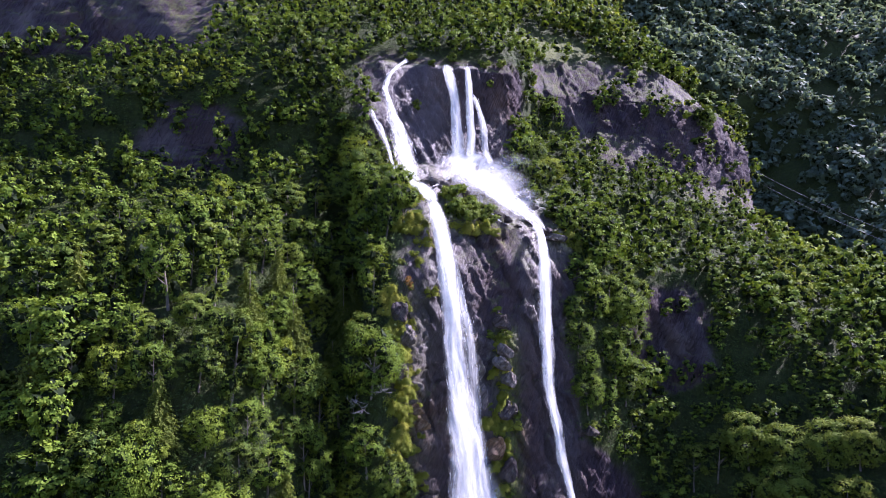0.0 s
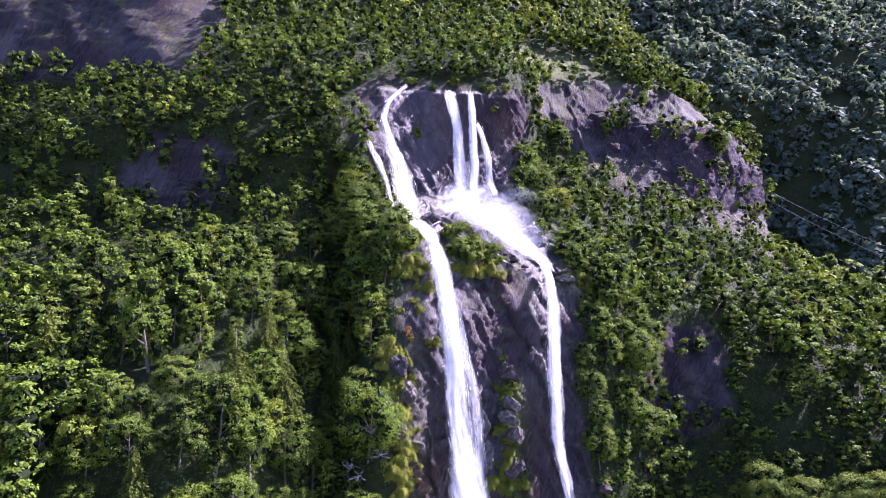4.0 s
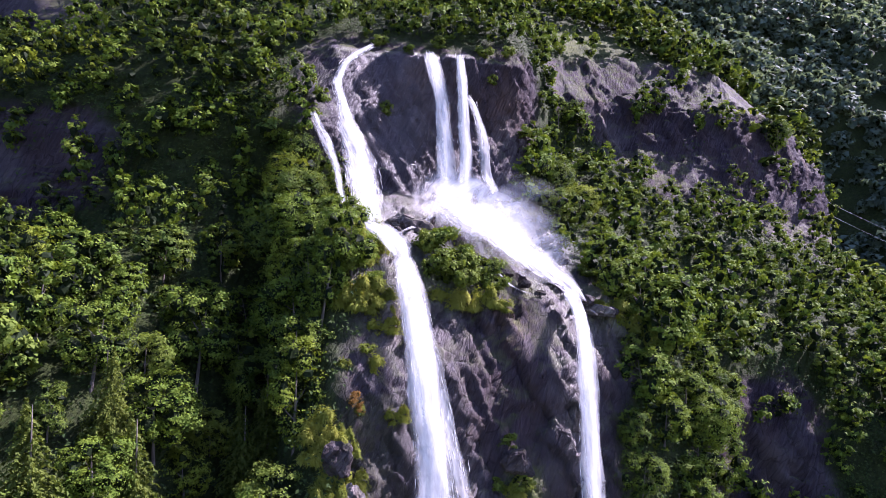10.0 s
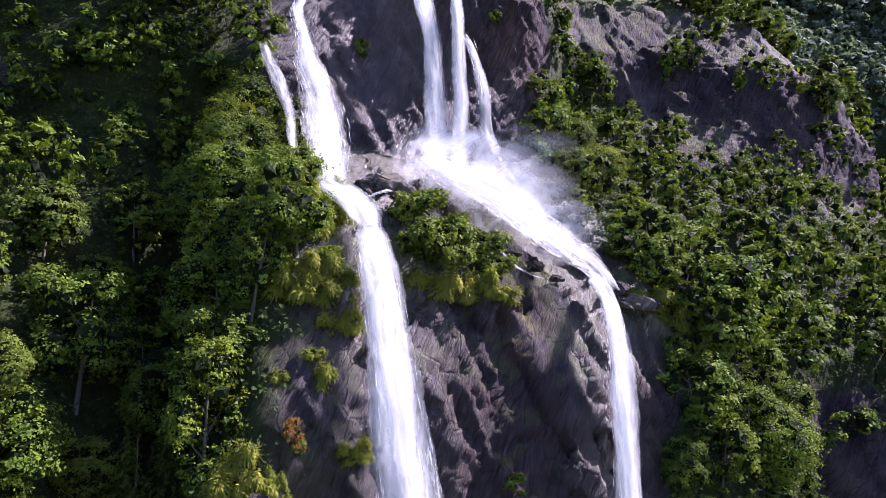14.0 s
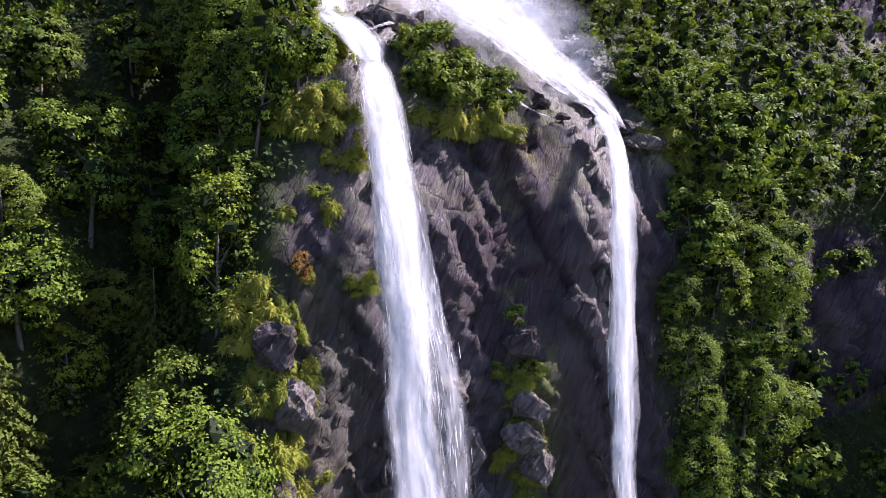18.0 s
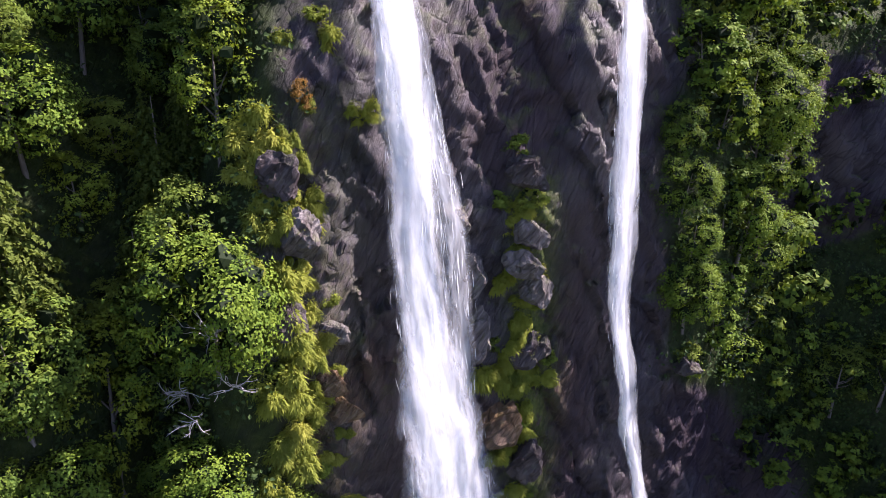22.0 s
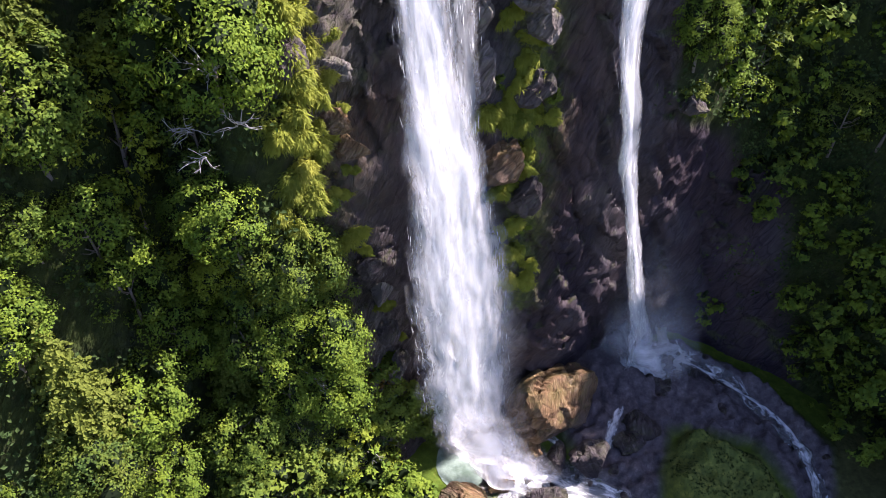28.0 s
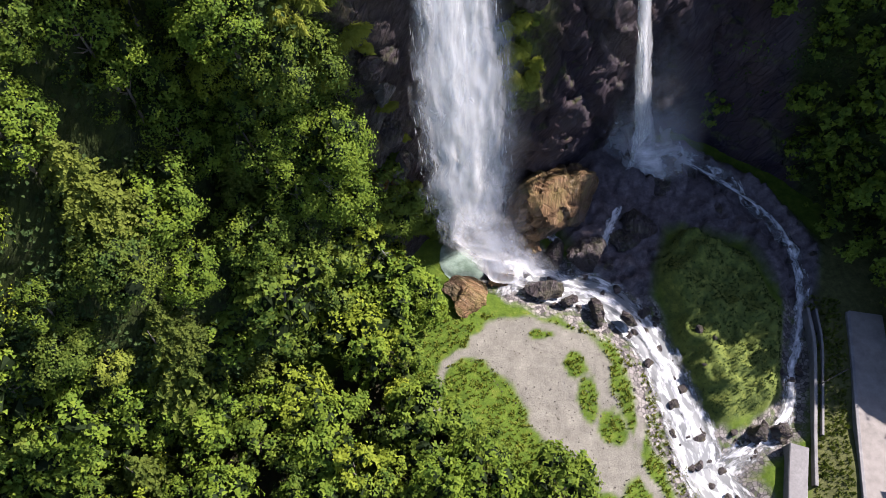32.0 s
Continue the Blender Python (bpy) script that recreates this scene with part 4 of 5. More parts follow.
def crown(seed, height, radius, leaves, size, lobes=13, low=0.28, pointed=0.0):
    """A broadleaf crown of lobes, each a shell of leaf sprays round a darker core."""
    rng = np.random.default_rng(seed)
    c = []
    while len(c) < lobes:
        q = rng.uniform(-1, 1, 3)
        r = np.linalg.norm(q)
        if 0.25 < r < 1 and math.hypot(q[0], q[1]) < 1 - pointed * max(q[2], 0):
            c.append(q / r * r ** 0.5 * 0.80)
    c = np.array(c)
    rad = rng.uniform(0.18, 0.38, lobes)
    half = height * (1 - low) / 2
    scale = np.array((radius, radius, half))
    pick = rng.choice(lobes, leaves, p=rad ** 2 / (rad ** 2).sum())
    d = rng.normal(0, 1, (leaves, 3)) + np.array((0, 0, 0.30)) + c[pick] * 0.9
    d /= np.linalg.norm(d, axis=1)[:, None]
    sprays = max(40, leaves // 14)
    near = np.minimum((rng.uniform(0, 1, leaves) ** 1.25 * sprays).astype(int), sprays - 1)
    d = d[:sprays][near]
    reach = rng.uniform(0.72, 1.22, sprays)[near]
    pos = (c[pick[:sprays]][near] + d * (rad[pick[:sprays]][near] * reach)[:, None]) * scale
    pos = pos + rng.normal(0, 1, (leaves, 3)) * np.array((1, 1, 0.55)) * (0.045 * radius + 0.07 + 0.12 * size)
    v, f = leaf_pieces(rng, pos, d, size)
    cv = ((c[:, None] + ICO_V[None] * (rad * 0.52)[:, None, None]) * scale).reshape(-1, 3)
    cv = cv + rng.normal(0, 0.06 * radius, cv.shape)
    cf = (np.arange(lobes)[:, None, None] * len(ICO_V) + ICO_F[None]).reshape(-1, 3)
    lift = np.array((0, 0, height * low + half))
    return np.vstack([v, cv]) + lift, np.vstack([f, cf + len(v)])


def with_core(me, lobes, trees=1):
    """Colours the inside of the crowns near black, painting in the shade there."""
    me.materials.append(CORE_SHADE)
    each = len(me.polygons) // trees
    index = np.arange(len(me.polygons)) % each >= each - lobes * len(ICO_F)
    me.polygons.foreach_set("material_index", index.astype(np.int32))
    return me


def conifer(seed, height, radius, tiers, per, size):
    """A spruce: drooping fronds in whorls, closer and shorter to the top."""
    rng = np.random.default_rng(seed)
    pos, out = [], []
    for k in range(tiers):
        f = k / (tiers - 1)
        z, reach = height * (0.10 + 0.88 * f), radius * (1 - f) ** 0.85 + 0.12
        arms = max(4, int(6 * (1 - f) + 4))
        for j in range(arms):
            a = 2 * math.pi * (j + rng.uniform(-0.3, 0.3)) / arms + k * 1.7
            length = reach * rng.uniform(0.7, 1.15)
            n = max(5, int(per * (1 - f) + 4))
            t = np.linspace(0.12, 1, n)
            across = rng.uniform(-1, 1, n) * (0.20 * length * (1.15 - t) + 0.05)
            x, y = length * t, across
            pos.append(np.stack([math.cos(a) * x - math.sin(a) * y, math.sin(a) * x + math.cos(a) * y, z - 0.42 * length * t ** 1.6 - 0.35 * np.abs(across) + rng.normal(0, 0.06, n)], -1))
            out.append(np.tile((math.cos(a) * 0.45, math.sin(a) * 0.45, 0.9), (n, 1)))
    return cards(rng, np.vstack(pos), np.vstack(out), size, 0.4)


def limb(path, radii, sides=6):
    """A tapered tube along a path: points and three-cornered faces."""
    p = np.array(path, float)
    v = []
    for i, (c, r) in enumerate(zip(p, radii)):
        d = p[min(i + 1, len(p) - 1)] - p[max(i - 1, 0)]
        d = d / np.linalg.norm(d)
        a = np.cross(d, (0.3, 0.9, 0.2))
        a /= np.linalg.norm(a)
        b = np.cross(d, a)
        for k in range(sides):
            t = 2 * math.pi * k / sides
            v.append(c + r * (a * math.cos(t) + b * math.sin(t)))
    f = []
    for i in range(len(p) - 1):
        for k in range(sides):
            q, w = i * sides + k, i * sides + (k + 1) % sides
            f += [(q, w, w + sides), (q, w + sides, q + sides)]
    return np.array(v), np.array(f)


def joined(pieces):
    v, f, n = [], [], 0
    for a, b in pieces:
        v.append(a)
        f.append(b + n)
        n += len(a)
    return np.vstack(v), np.vstack(f)


def trunk(seed, height, radius, top=0.75, limbs=5):
    rng = np.random.default_rng(seed + 500)
    lean = rng.normal(0, 0.04, 2) * height
    line = [(lean[0] * t, lean[1] * t, height * top * t - 0.8 * (t == 0)) for t in (0, 0.35, 0.7, 1)]
    out = [limb(line, [radius * 1.25, radius * 0.85, radius * 0.55, radius * 0.2])]
    for k in range(limbs):
        a, h = rng.uniform(0, 2 * math.pi), rng.uniform(0.35, 0.8)
        z = height * top * h
        reach = height * 0.28 * (1.15 - h)
        s = (lean[0] * h, lean[1] * h, z)
        e = (s[0] + math.cos(a) * reach, s[1] + math.sin(a) * reach, z + reach * 0.9)
        m = ((s[0] + e[0]) / 2, (s[1] + e[1]) / 2, z + reach * 0.32)
        out.append(limb([s, m, e], [radius * 0.4, radius * 0.25, radius * 0.08], 5))
    return joined(out)


# where trees stand: (x, y, z, height), spaced over the slope
rng = np.random.default_rng(7)


def scatter(xs, zs, tries, gap, taken, accept):
    """Random places on the mountainside at least gap apart."""
    cell = gap
    out = []
    x = rng.uniform(*xs, tries)
    z = rng.uniform(*zs, tries)
    p = cliff_soft(x, z)
    keep = accept(x, z)
    for q in p[keep]:
        key = tuple((q / cell).astype(int))
        near = (t for a in (-1, 0, 1) for b in (-1, 0, 1) for c in (-1, 0, 1) for t in taken.get((key[0] + a, key[1] + b, key[2] + c), ()))
        if all((t[0] - q[0]) ** 2 + (t[1] - q[1]) ** 2 + (t[2] - q[2]) ** 2 > gap * gap for t in near):
            taken.setdefault(key, []).append(q)
            out.append(q)
    return out


def wooded(x, z):
    p = np.stack([x, hill_y(x, z), z], -1)
    w = 2.5 * soft_noise(p / 9, 40)
    grown = bare(x + w, z, 2.0) < 0.35
    few = rng.uniform(0, 1, len(x)) < np.where(x > 45, 0.028, 0.05)
    ledges = (bare(x + w, z, 2.0) >= 0.35) & few & ((x < -30) | (x > 45)) & (z < 150)
    return (grown | ledges) & (meadow_at(x, z) < 0.35)


def steep_left(x, z):
    return (x > -62) & (x < -8) & (z < 104)


def hill_spots():
    thick = scatter((-175, 175), (2, 235), 40000, 5.4, {}, lambda x, z: wooded(x, z) & ~steep_left(x, z))
    edge = scatter((123, 137), (50, 165), 4000, 5.5, {}, lambda x, z: x > 122)
    steep = scatter((-62, -8), (2, 104), 9000, 5.6, {}, lambda x, z: wooded(x, z) & ~((x > -13.5) & (z > 50) & (z < 94)) & (rng.uniform(0, 1, len(x)) > np.where((x > -46) & (x < -19) & (z > 15) & (z < 74), 0.82, 0.72 * gully_at(x, z) * (z < 112))))
    shoulder = scatter((62, 114), (158, 270), 5000, 5.5, {}, lambda x, z: meadow_at(x, z) < 0.35)
    return thick + edge + steep + shoulder


# trees are kept only inside the wedge that the camera looks into
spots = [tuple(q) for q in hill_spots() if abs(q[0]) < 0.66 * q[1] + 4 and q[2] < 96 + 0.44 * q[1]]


def spaced(xs, ys, tries, gap, shape, seed):
    """Random places on the valley floor inside a plan shape, kept apart."""
    r = np.random.default_rng(seed)
    x, y = r.uniform(*xs, tries), r.uniform(*ys, tries)
    ok = inside(x, y, shape)
    x, y = x[ok], y[ok]
    z = floor_z(x, y)
    out = np.zeros((0, 3))
    for q in np.stack([x, y, z], -1):
        if not len(out) or ((out[:, :2] - q[:2]) ** 2).sum(1).min() > gap * gap:
            out = np.vstack([out, q])
    return [tuple(q) for q in out]


gap_rng = random.Random(17)
spots += [q for q in spaced((-140, 26), (55, 138), 5000, 4.4, FOREST, 31) if not (-34 < q[0] < -9 and q[1] > 118 and gap_rng.random() < 0.6)]
RIGHT_WOOD = [(70, 142), (65, 152), (59, 160), (75, 155), (100, 140), (100, 90), (76, 90), (74, 130)]
spots += spaced((58, 100), (90, 160), 500, 4.8, RIGHT_WOOD, 32)

HEART = Vector((4, 112, 70))
spots.sort(key=lambda q: (Vector(q) - HEART).length)
# trees that stand out, each at its own place: kind, x, height of the foot, size
CHOSEN = [(6, -28.0, 40.5, 1.25), (6, -22.5, 66.0, 0.9), (6, -45, 62, 1.0), (6, -33, 83, 0.9), (5, -15.2, 73.0, 1.15), (1, -21, 60, 1.25), (0, -14.5, 52, 1.1), (4, -9.5, 44, 1.0), (2, -14.5, 34, 1.1), (5, -2.2, 14, 1.15), (1, -22.5, 35, 1.15), (0, -8.5, 26, 1.1),
          (4, -17.5, 106, 1.0), (1, -19.5, 112, 1.0), (4, -22.5, 117, 1.1), (0, 41.5, 71, 1.15), (4, 44.5, 75, 1.15), (1, 46.5, 69, 1.1), (2, 40.5, 63, 1.05), (4, 44, 59, 1.1), (0, 48.5, 77, 1.1), (1, 40, 80, 0.95), (2, 43.5, 83, 0.95), (1, -14.5, 100.5, 0.85), (0, -22, 113, 1.1), (4, -20.5, 103, 1.2), (2, -17.5, 97, 1.1), (2, -12.5, 97, 0.85), (3, -23, 121, 1.0), (4, 26.5, 117.5, 0.95), (1, 30, 114, 0.9), (0, 24.5, 113, 0.85), (5, -24, 66, 0.9), (0, 35.5, 140, 0.75), (3, 30.5, 140.5, 0.7), (4, 92, 138, 0.85), (2, -46, 97, 1.0), (5, 66, 40, 1.6), (5, 73, 43, 1.7), (5, 80, 43, 1.7), (5, 87, 45, 1.6), (5, 61, 38, 1.4), (5, 77, 36, 1.6), (5, 93, 46, 1.6), (5, 70, 33, 1.5), (5, 85, 36, 1.6)]
stand = [cliff_soft(np.array([float(x)]), np.array([float(z)]))[0] for _, x, z, _ in CHOSEN]
spots = [q for q in spots if all((q[0] - a[0]) ** 2 + (q[1] - a[1]) ** 2 + (q[2] - a[2]) ** 2 > 20 for a in stand)]
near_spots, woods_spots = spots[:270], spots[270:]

# the shapes of the trees: name, words, seed, height, radius, lobes, low, pointed, leaf
SHAPES = [
    ("broadleaf tree with a dense rounded green crown on the slope", 1, 10.5, 3.7, 28, 0.16, 0.0, LEAF),
    ("broad chestnut tree with heavy leafy lobes, lit from above", 2, 9.5, 4.3, 32, 0.14, 0.0, LEAF),
    ("tall slender ash tree with a light open crown", 3, 12.5, 3.2, 28, 0.1, 0.5, LEAF),
    ("young broadleaf tree with a narrow ragged crown", 4, 8.5, 2.9, 22, 0.08, 0.3, LEAF),
    ("spreading lime tree with a wide uneven crown", 5, 11, 4.7, 36, 0.12, 0.0, LEAF),
    ("multi-stemmed hazel tree with yellowish green leaves", 6, 7.5, 3.4, 26, 0.08, 0.0, BUSH),
]
KINDS = []
for count, size in ((640, 0.22), (200, 0.40)):
    for words, seed, high, wide, lobes, low, pointed, leaf in SHAPES:
        leaves = int(count * wide * wide * 0.72 + count * 1.5)
        KINDS.append(("tree", words, "tree", crown(seed, high, wide, leaves, size, lobes, low, pointed), trunk(seed, high, 0.018 * high), leaf, lobes))
    KINDS.append(("spruce", "dark spruce tree with drooping tiered branches", "spruce tree", conifer(7, 13, 4.2, 30 if size < 0.3 else 22, 46 if size < 0.3 else 14, 0.34 if size < 0.3 else 0.6), trunk(7, 13, 0.16, 0.95, 0), NEEDLE, 0))


def tree_pattern(k):
    name, label, category, leaf, wood, material, lobes = KINDS[k]
    e = thing(name, (0, 0, 0), label, category, "trees on the mountainside")
    part("trunk", mesh_from("trunk", *wood, BARK, True), e)
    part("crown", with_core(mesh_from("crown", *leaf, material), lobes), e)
    return e


patterns = [None] * len(KINDS)


def plant(k, q, size, turn, tilt=(0, 0)):
    m = Matrix.LocRotScale(Vector(q), Euler((tilt[0], tilt[1], turn)), Vector((size, size, size * random.uniform(0.9, 1.12))))
    if patterns[k] is None:
        patterns[k] = tree_pattern(k)
        patterns[k].matrix_basis = m
        return patterns[k]
    patterns_scale = patterns[k].scale.copy()
    patterns[k].scale = (1, 1, 1)
    made = copy_thing(patterns[k], m)
    patterns[k].scale = patterns_scale
    return made


def kind_at(q):
    r = random.random()
    if r < 0.09 and q[0] < -14 and q[2] < 95:
        return 6
    return random.choice((0, 0, 1, 1, 2, 3, 4, 5))


def size_at(q):
    """Trees keep small where they cling to the cliff or stand on the ledges above."""
    if 26 < q[0] < 39 and 36 < q[2] < 84:
        return 0.6
    if 56 < q[0] < 95 and 36 < q[2] < 68:
        return 0.7
    if -15.5 < q[0] < -6 and 104 < q[2] < 122:
        return 0.5
    return 0.8 if q[2] > 95 else 1.0


for rank, q in enumerate(near_spots):
    big = random.uniform(0.72, 1.34) * size_at(q)
    plant(kind_at(q) + (0 if rank < 75 else 7), (q[0], q[1], q[2] - 0.9), big, random.uniform(0, 6.28), (random.uniform(0, 0.12), random.uniform(-0.06, 0.06)))


for (k, x, z, size), q in zip(CHOSEN, stand):
    plant(k, (q[0], q[1] - 0.4, q[2] - 0.9), size, random.uniform(0, 6.28), (0.08, 0))


def woods(name, places, leaves, size, label, seed, scale=(0.55, 1.15), lobes=10, leaf=LEAF):
    """All the trees that stand too far off to be told apart, as one growth."""
    r = np.random.default_rng(seed)
    forms = [crown(30 + k, 9.5 + 0.5 * (k % 3), 3.2 + 0.35 * (k % 4), leaves, size, lobes, 0.12, 0.15 * (k % 3)) for k in range(7)]
    v, f, t, n = [], [], [], 0
    for q in places:
        a, b = forms[r.integers(len(forms))]
        c, s = math.cos(r.uniform(0, 6.28)), 0
        s = math.sqrt(1 - c * c)
        k = r.uniform(*scale) * size_at(q)
        p = np.stack([a[:, 0] * c - a[:, 1] * s, a[:, 0] * s + a[:, 1] * c, a[:, 2] * r.uniform(0.85, 1.15)], -1) * k
        v.append(p + np.array(q) - np.array((0, 0, 0.7)))
        f.append(b + n)
        group = 0.5 + 0.5 * float(soft_noise(np.array(q)[None] / 14, 55)[0])
        t.append(np.full(len(a), 0.55 * group + 0.45 * r.uniform()))
        n += len(a)
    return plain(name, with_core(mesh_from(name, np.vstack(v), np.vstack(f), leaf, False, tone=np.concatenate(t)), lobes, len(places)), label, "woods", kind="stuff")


woods("hillside_woods", woods_spots[:650], 820, 0.50, "dense mixed broadleaf woods covering the steep mountainside", 1, (0.85, 1.5))
woods("upper_woods", woods_spots[650:], 300, 0.86, "mixed broadleaf woods on the upper mountainside", 3, (1.0, 1.7), 9)
far_spots = []
for x, z in zip(rng.uniform(90, 480, 4300), rng.uniform(0, 400, 4300)):
    y = float(far_shape(np.array([x]), np.array([z]))[0])
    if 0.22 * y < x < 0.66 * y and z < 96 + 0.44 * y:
        far_spots.append((x, y, z))
woods("distant_woods", far_spots, 84, 1.7, "distant woods on the far mountainside, haze painted into their leaf colour", 2, (1.35, 2.2), 4, HAZED_LEAF)


def undergrowth():
    """Low leafy cover between the trees, all over the wooded slopes."""
    r = np.random.default_rng(12)
    n = 17000
    x, z = r.uniform(-130, 130, n), r.uniform(2, 190, n)
    p = cliff_soft(x, z)
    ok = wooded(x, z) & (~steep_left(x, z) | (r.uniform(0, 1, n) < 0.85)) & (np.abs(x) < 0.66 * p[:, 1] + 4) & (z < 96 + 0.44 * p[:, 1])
    p = p[ok]
    count = 13
    c = np.repeat(p, count, 0) + r.normal(0, 1, (len(p) * count, 3)) * np.array((1.3, 0.5, 0.8)) + np.array((0, -0.6, 0.4))
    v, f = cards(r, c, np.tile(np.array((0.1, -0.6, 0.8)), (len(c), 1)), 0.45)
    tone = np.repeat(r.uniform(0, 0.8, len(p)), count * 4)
    return plain("undergrowth", mesh_from("undergrowth", v, f, SHADE_LEAF, False, tone=tone), "low undergrowth covering the wooded slopes, its leaves darkened as shade", "undergrowth", kind="stuff")


undergrowth()


# ---- rocks ----
def rock_mesh(name, seed, size, material, detail=3, rough=0.22, flat=0.0):
    """A broken boulder: a ball cut by random planes, with chipped faces."""
    b = bmesh.new()
    bmesh.ops.create_icosphere(b, subdivisions=detail, radius=1)
    r = np.random.default_rng(seed)
    v = np.array([q.co[:] for q in b.verts])
    f = np.array([[q.index for q in g.verts] for g in b.faces])
    b.free()
    for _ in range(11):
        n = r.normal(0, 1, 3)
        n /= np.linalg.norm(n)
        over = np.maximum(v @ n - r.uniform(0.55, 0.86), 0)
        v = v - over[:, None] * n
    v = v * (1 + rough * 0.5 * rough_noise(v * 1.7 + seed, 3, seed)[:, None])
    s1, e1 = blocks(v * 2.2 + seed, seed)
    v = v * (1 + 0.10 * s1 - 0.05 * e1)[:, None]
    v[:, 2] = np.where(v[:, 2] < -0.45, -0.45 + (v[:, 2] + 0.45) * 0.2, v[:, 2])
    return mesh_from(name, v * np.array(size), f, material, False)


big_rock = plain("rock_outcrop", rock_mesh("rock_outcrop", 34, (8.4, 6.0, 8.4), BROWN, 5, 0.18), "large rusty brown fractured rock outcrop beside the plunge pool", "rock")
big_rock.matrix_basis = pose(22.8, 153.2, 2.0, 8, 12, 20)
for seed, at, size, material, label in (
        (5, (27.3, 144.6, 0.9), (3.8, 2.8, 3.6), BOULDER, "large dark boulder streaked with running water"),
        (6, (8.4, 137.8, 0.0), (3.9, 3.6, 2.6), BROWN, "smooth wet brown boulder at the edge of the pool"),
        (7, (28.2, 135.8, 0.0), (2.6, 1.1, 1.3), BOULDER, "long black boulder lying in the stream"),
        (8, (33.2, 134.2, 0.0), (1.5, 1.0, 1.1), BOULDER, "black boulder in the stream"),
        (9, (20.5, 139.2, 0.0), (3.2, 1.7, 1.2), BOULDER, "low grey boulder splitting the stream"),
        (10, (14.0, 141.0, -0.3), (2.4, 1.6, 1.2), BROWN, "wet brown boulder in white water"),
        (11, (43.8, 163.0, 1.2), (2.6, 2.0, 2.4), BOULDER, "dark boulder below the narrow fall"),
        (12, (39.0, 159.0, 1.0), (3.6, 2.4, 2.2), BOULDER, "broad dark boulder below the narrow fall"),
        (13, (46.5, 161.0, 1.0), (1.8, 1.6, 1.7), BOULDER, "dark boulder wrapped in white water"),
        (20, (22.5, 145.6, 0.3), (2.6, 1.8, 1.6), BOULDER, "dark wet boulder beside the white chute"),
        (21, (18.6, 147.2, 0.6), (2.2, 1.7, 1.4), BROWN, "brown wet boulder below the outcrop"),
        (22, (36.0, 150.5, 1.4), (3.2, 3.0, 3.4), BOULDER, "dark reddish boulder at the head of the mound"),
        (23, (24.0, 137.2, -0.2), (1.7, 1.1, 1.2), BOULDER, "black boulder in the stream"),
        (24, (12.6, 143.2, -0.2), (1.8, 1.3, 0.9), BROWN, "low wet brown boulder between pool and foam"),
        (25, (41.5, 158.5, 1.2), (2.8, 2.2, 2.2), BOULDER, "dark boulder below the narrow fall"),
        (26, (50.0, 154.5, 0.8), (2.2, 1.8, 1.6), BOULDER, "dark boulder beside the side stream"),
        (14, (33.5, 147.5, 1.0), (3.0, 2.4, 2.2), BOULDER, "mossy dark boulder between the streams"),
        (15, (49.5, 117.2, 0.2), (1.8, 1.4, 1.5), BOULDER, "dark boulder where the streams meet"),
        (16, (53.0, 117.5, 0.2), (1.5, 1.6, 1.5), BOULDER, "dark boulder where the streams meet"),
        (17, (-3.2, 142.2, 44.0), (1.4, 1.5, 1.6), BOULDER, "pale grey boulder wedged on the cliff edge"),
        (18, (-1.6, 142.8, 33.0), (1.6, 1.5, 2.4), BOULDER, "pale grey rock rib beside the fall"),
        (19, (-0.6, 143.2, 27.0), (1.4, 1.4, 2.0), BOULDER, "pale grey rock rib beside the fall")):
    ob = plain("boulder", rock_mesh("boulder", seed, size, material, 4), label, "boulder", "boulders by the stream")
    ob.matrix_basis = pose(*at, 0, 0, seed * 40)

for seed, (x, z, size) in enumerate(((-1.5, 110.6, 2.2), (0.8, 112.2, 2.0), (-3.6, 109.6, 1.6), (9.5, 105.4, 1.6), (12.8, 103.4, 1.4), (15.6, 101.6, 1.3), (17.8, 100.4, 1.1), (22.6, 105.4, 1.5), (21.2, 109.5, 1.6), (25.0, 99.2, 1.7), (28.6, 97.4, 1.6), (12.4, 119.0, 1.8), (-12.5, 116.5, 1.4))):
    q = cliff_soft(np.array([float(x)]), np.array([float(z)]))[0]
    ob = plain("boulder", rock_mesh("boulder", 120 + seed, (size, size * 0.8, size * 0.65), BOULDER, 3), "wet grey boulder washed by white water on the ledge", "boulder", "boulders on the ledge")
    ob.matrix_basis = pose(q[0], q[1] - 0.6, q[2], 0, 0, seed * 50)

small_rocks = [rock_mesh("stone", 40 + k, (1, 0.75, 0.6), BOULDER, 2) for k in range(6)]
stone_rng = random.Random(4)
count = 0
while count < 230:
    t = stone_rng.random() ** 1.2
    line, spread, cap = (STREAM[:8], 5.2, 0.75) if stone_rng.random() < 0.72 else (RIGHT_STREAM, 3.2, 0.7)
    c = curve_through([(x, y, 0, 0) for x, y in line], 80)[int(t * 79)]
    x, y = c[0] + stone_rng.gauss(0, spread * 0.5), c[1] + stone_rng.gauss(0, spread * 0.5)
    size = 0.22 + 1.3 * cap * stone_rng.random() ** 2.6
    ob = plain("stone", small_rocks[count % 6], "dark wet stone in the stream bed", "stone", "stones in the stream bed")
    ob.matrix_basis = Matrix.LocRotScale((x, y, float(floor_z(np.array(x), np.array(y))) + size * 0.25), Euler((0, 0, stone_rng.uniform(0, 6))), (size, size, size))
    count += 1


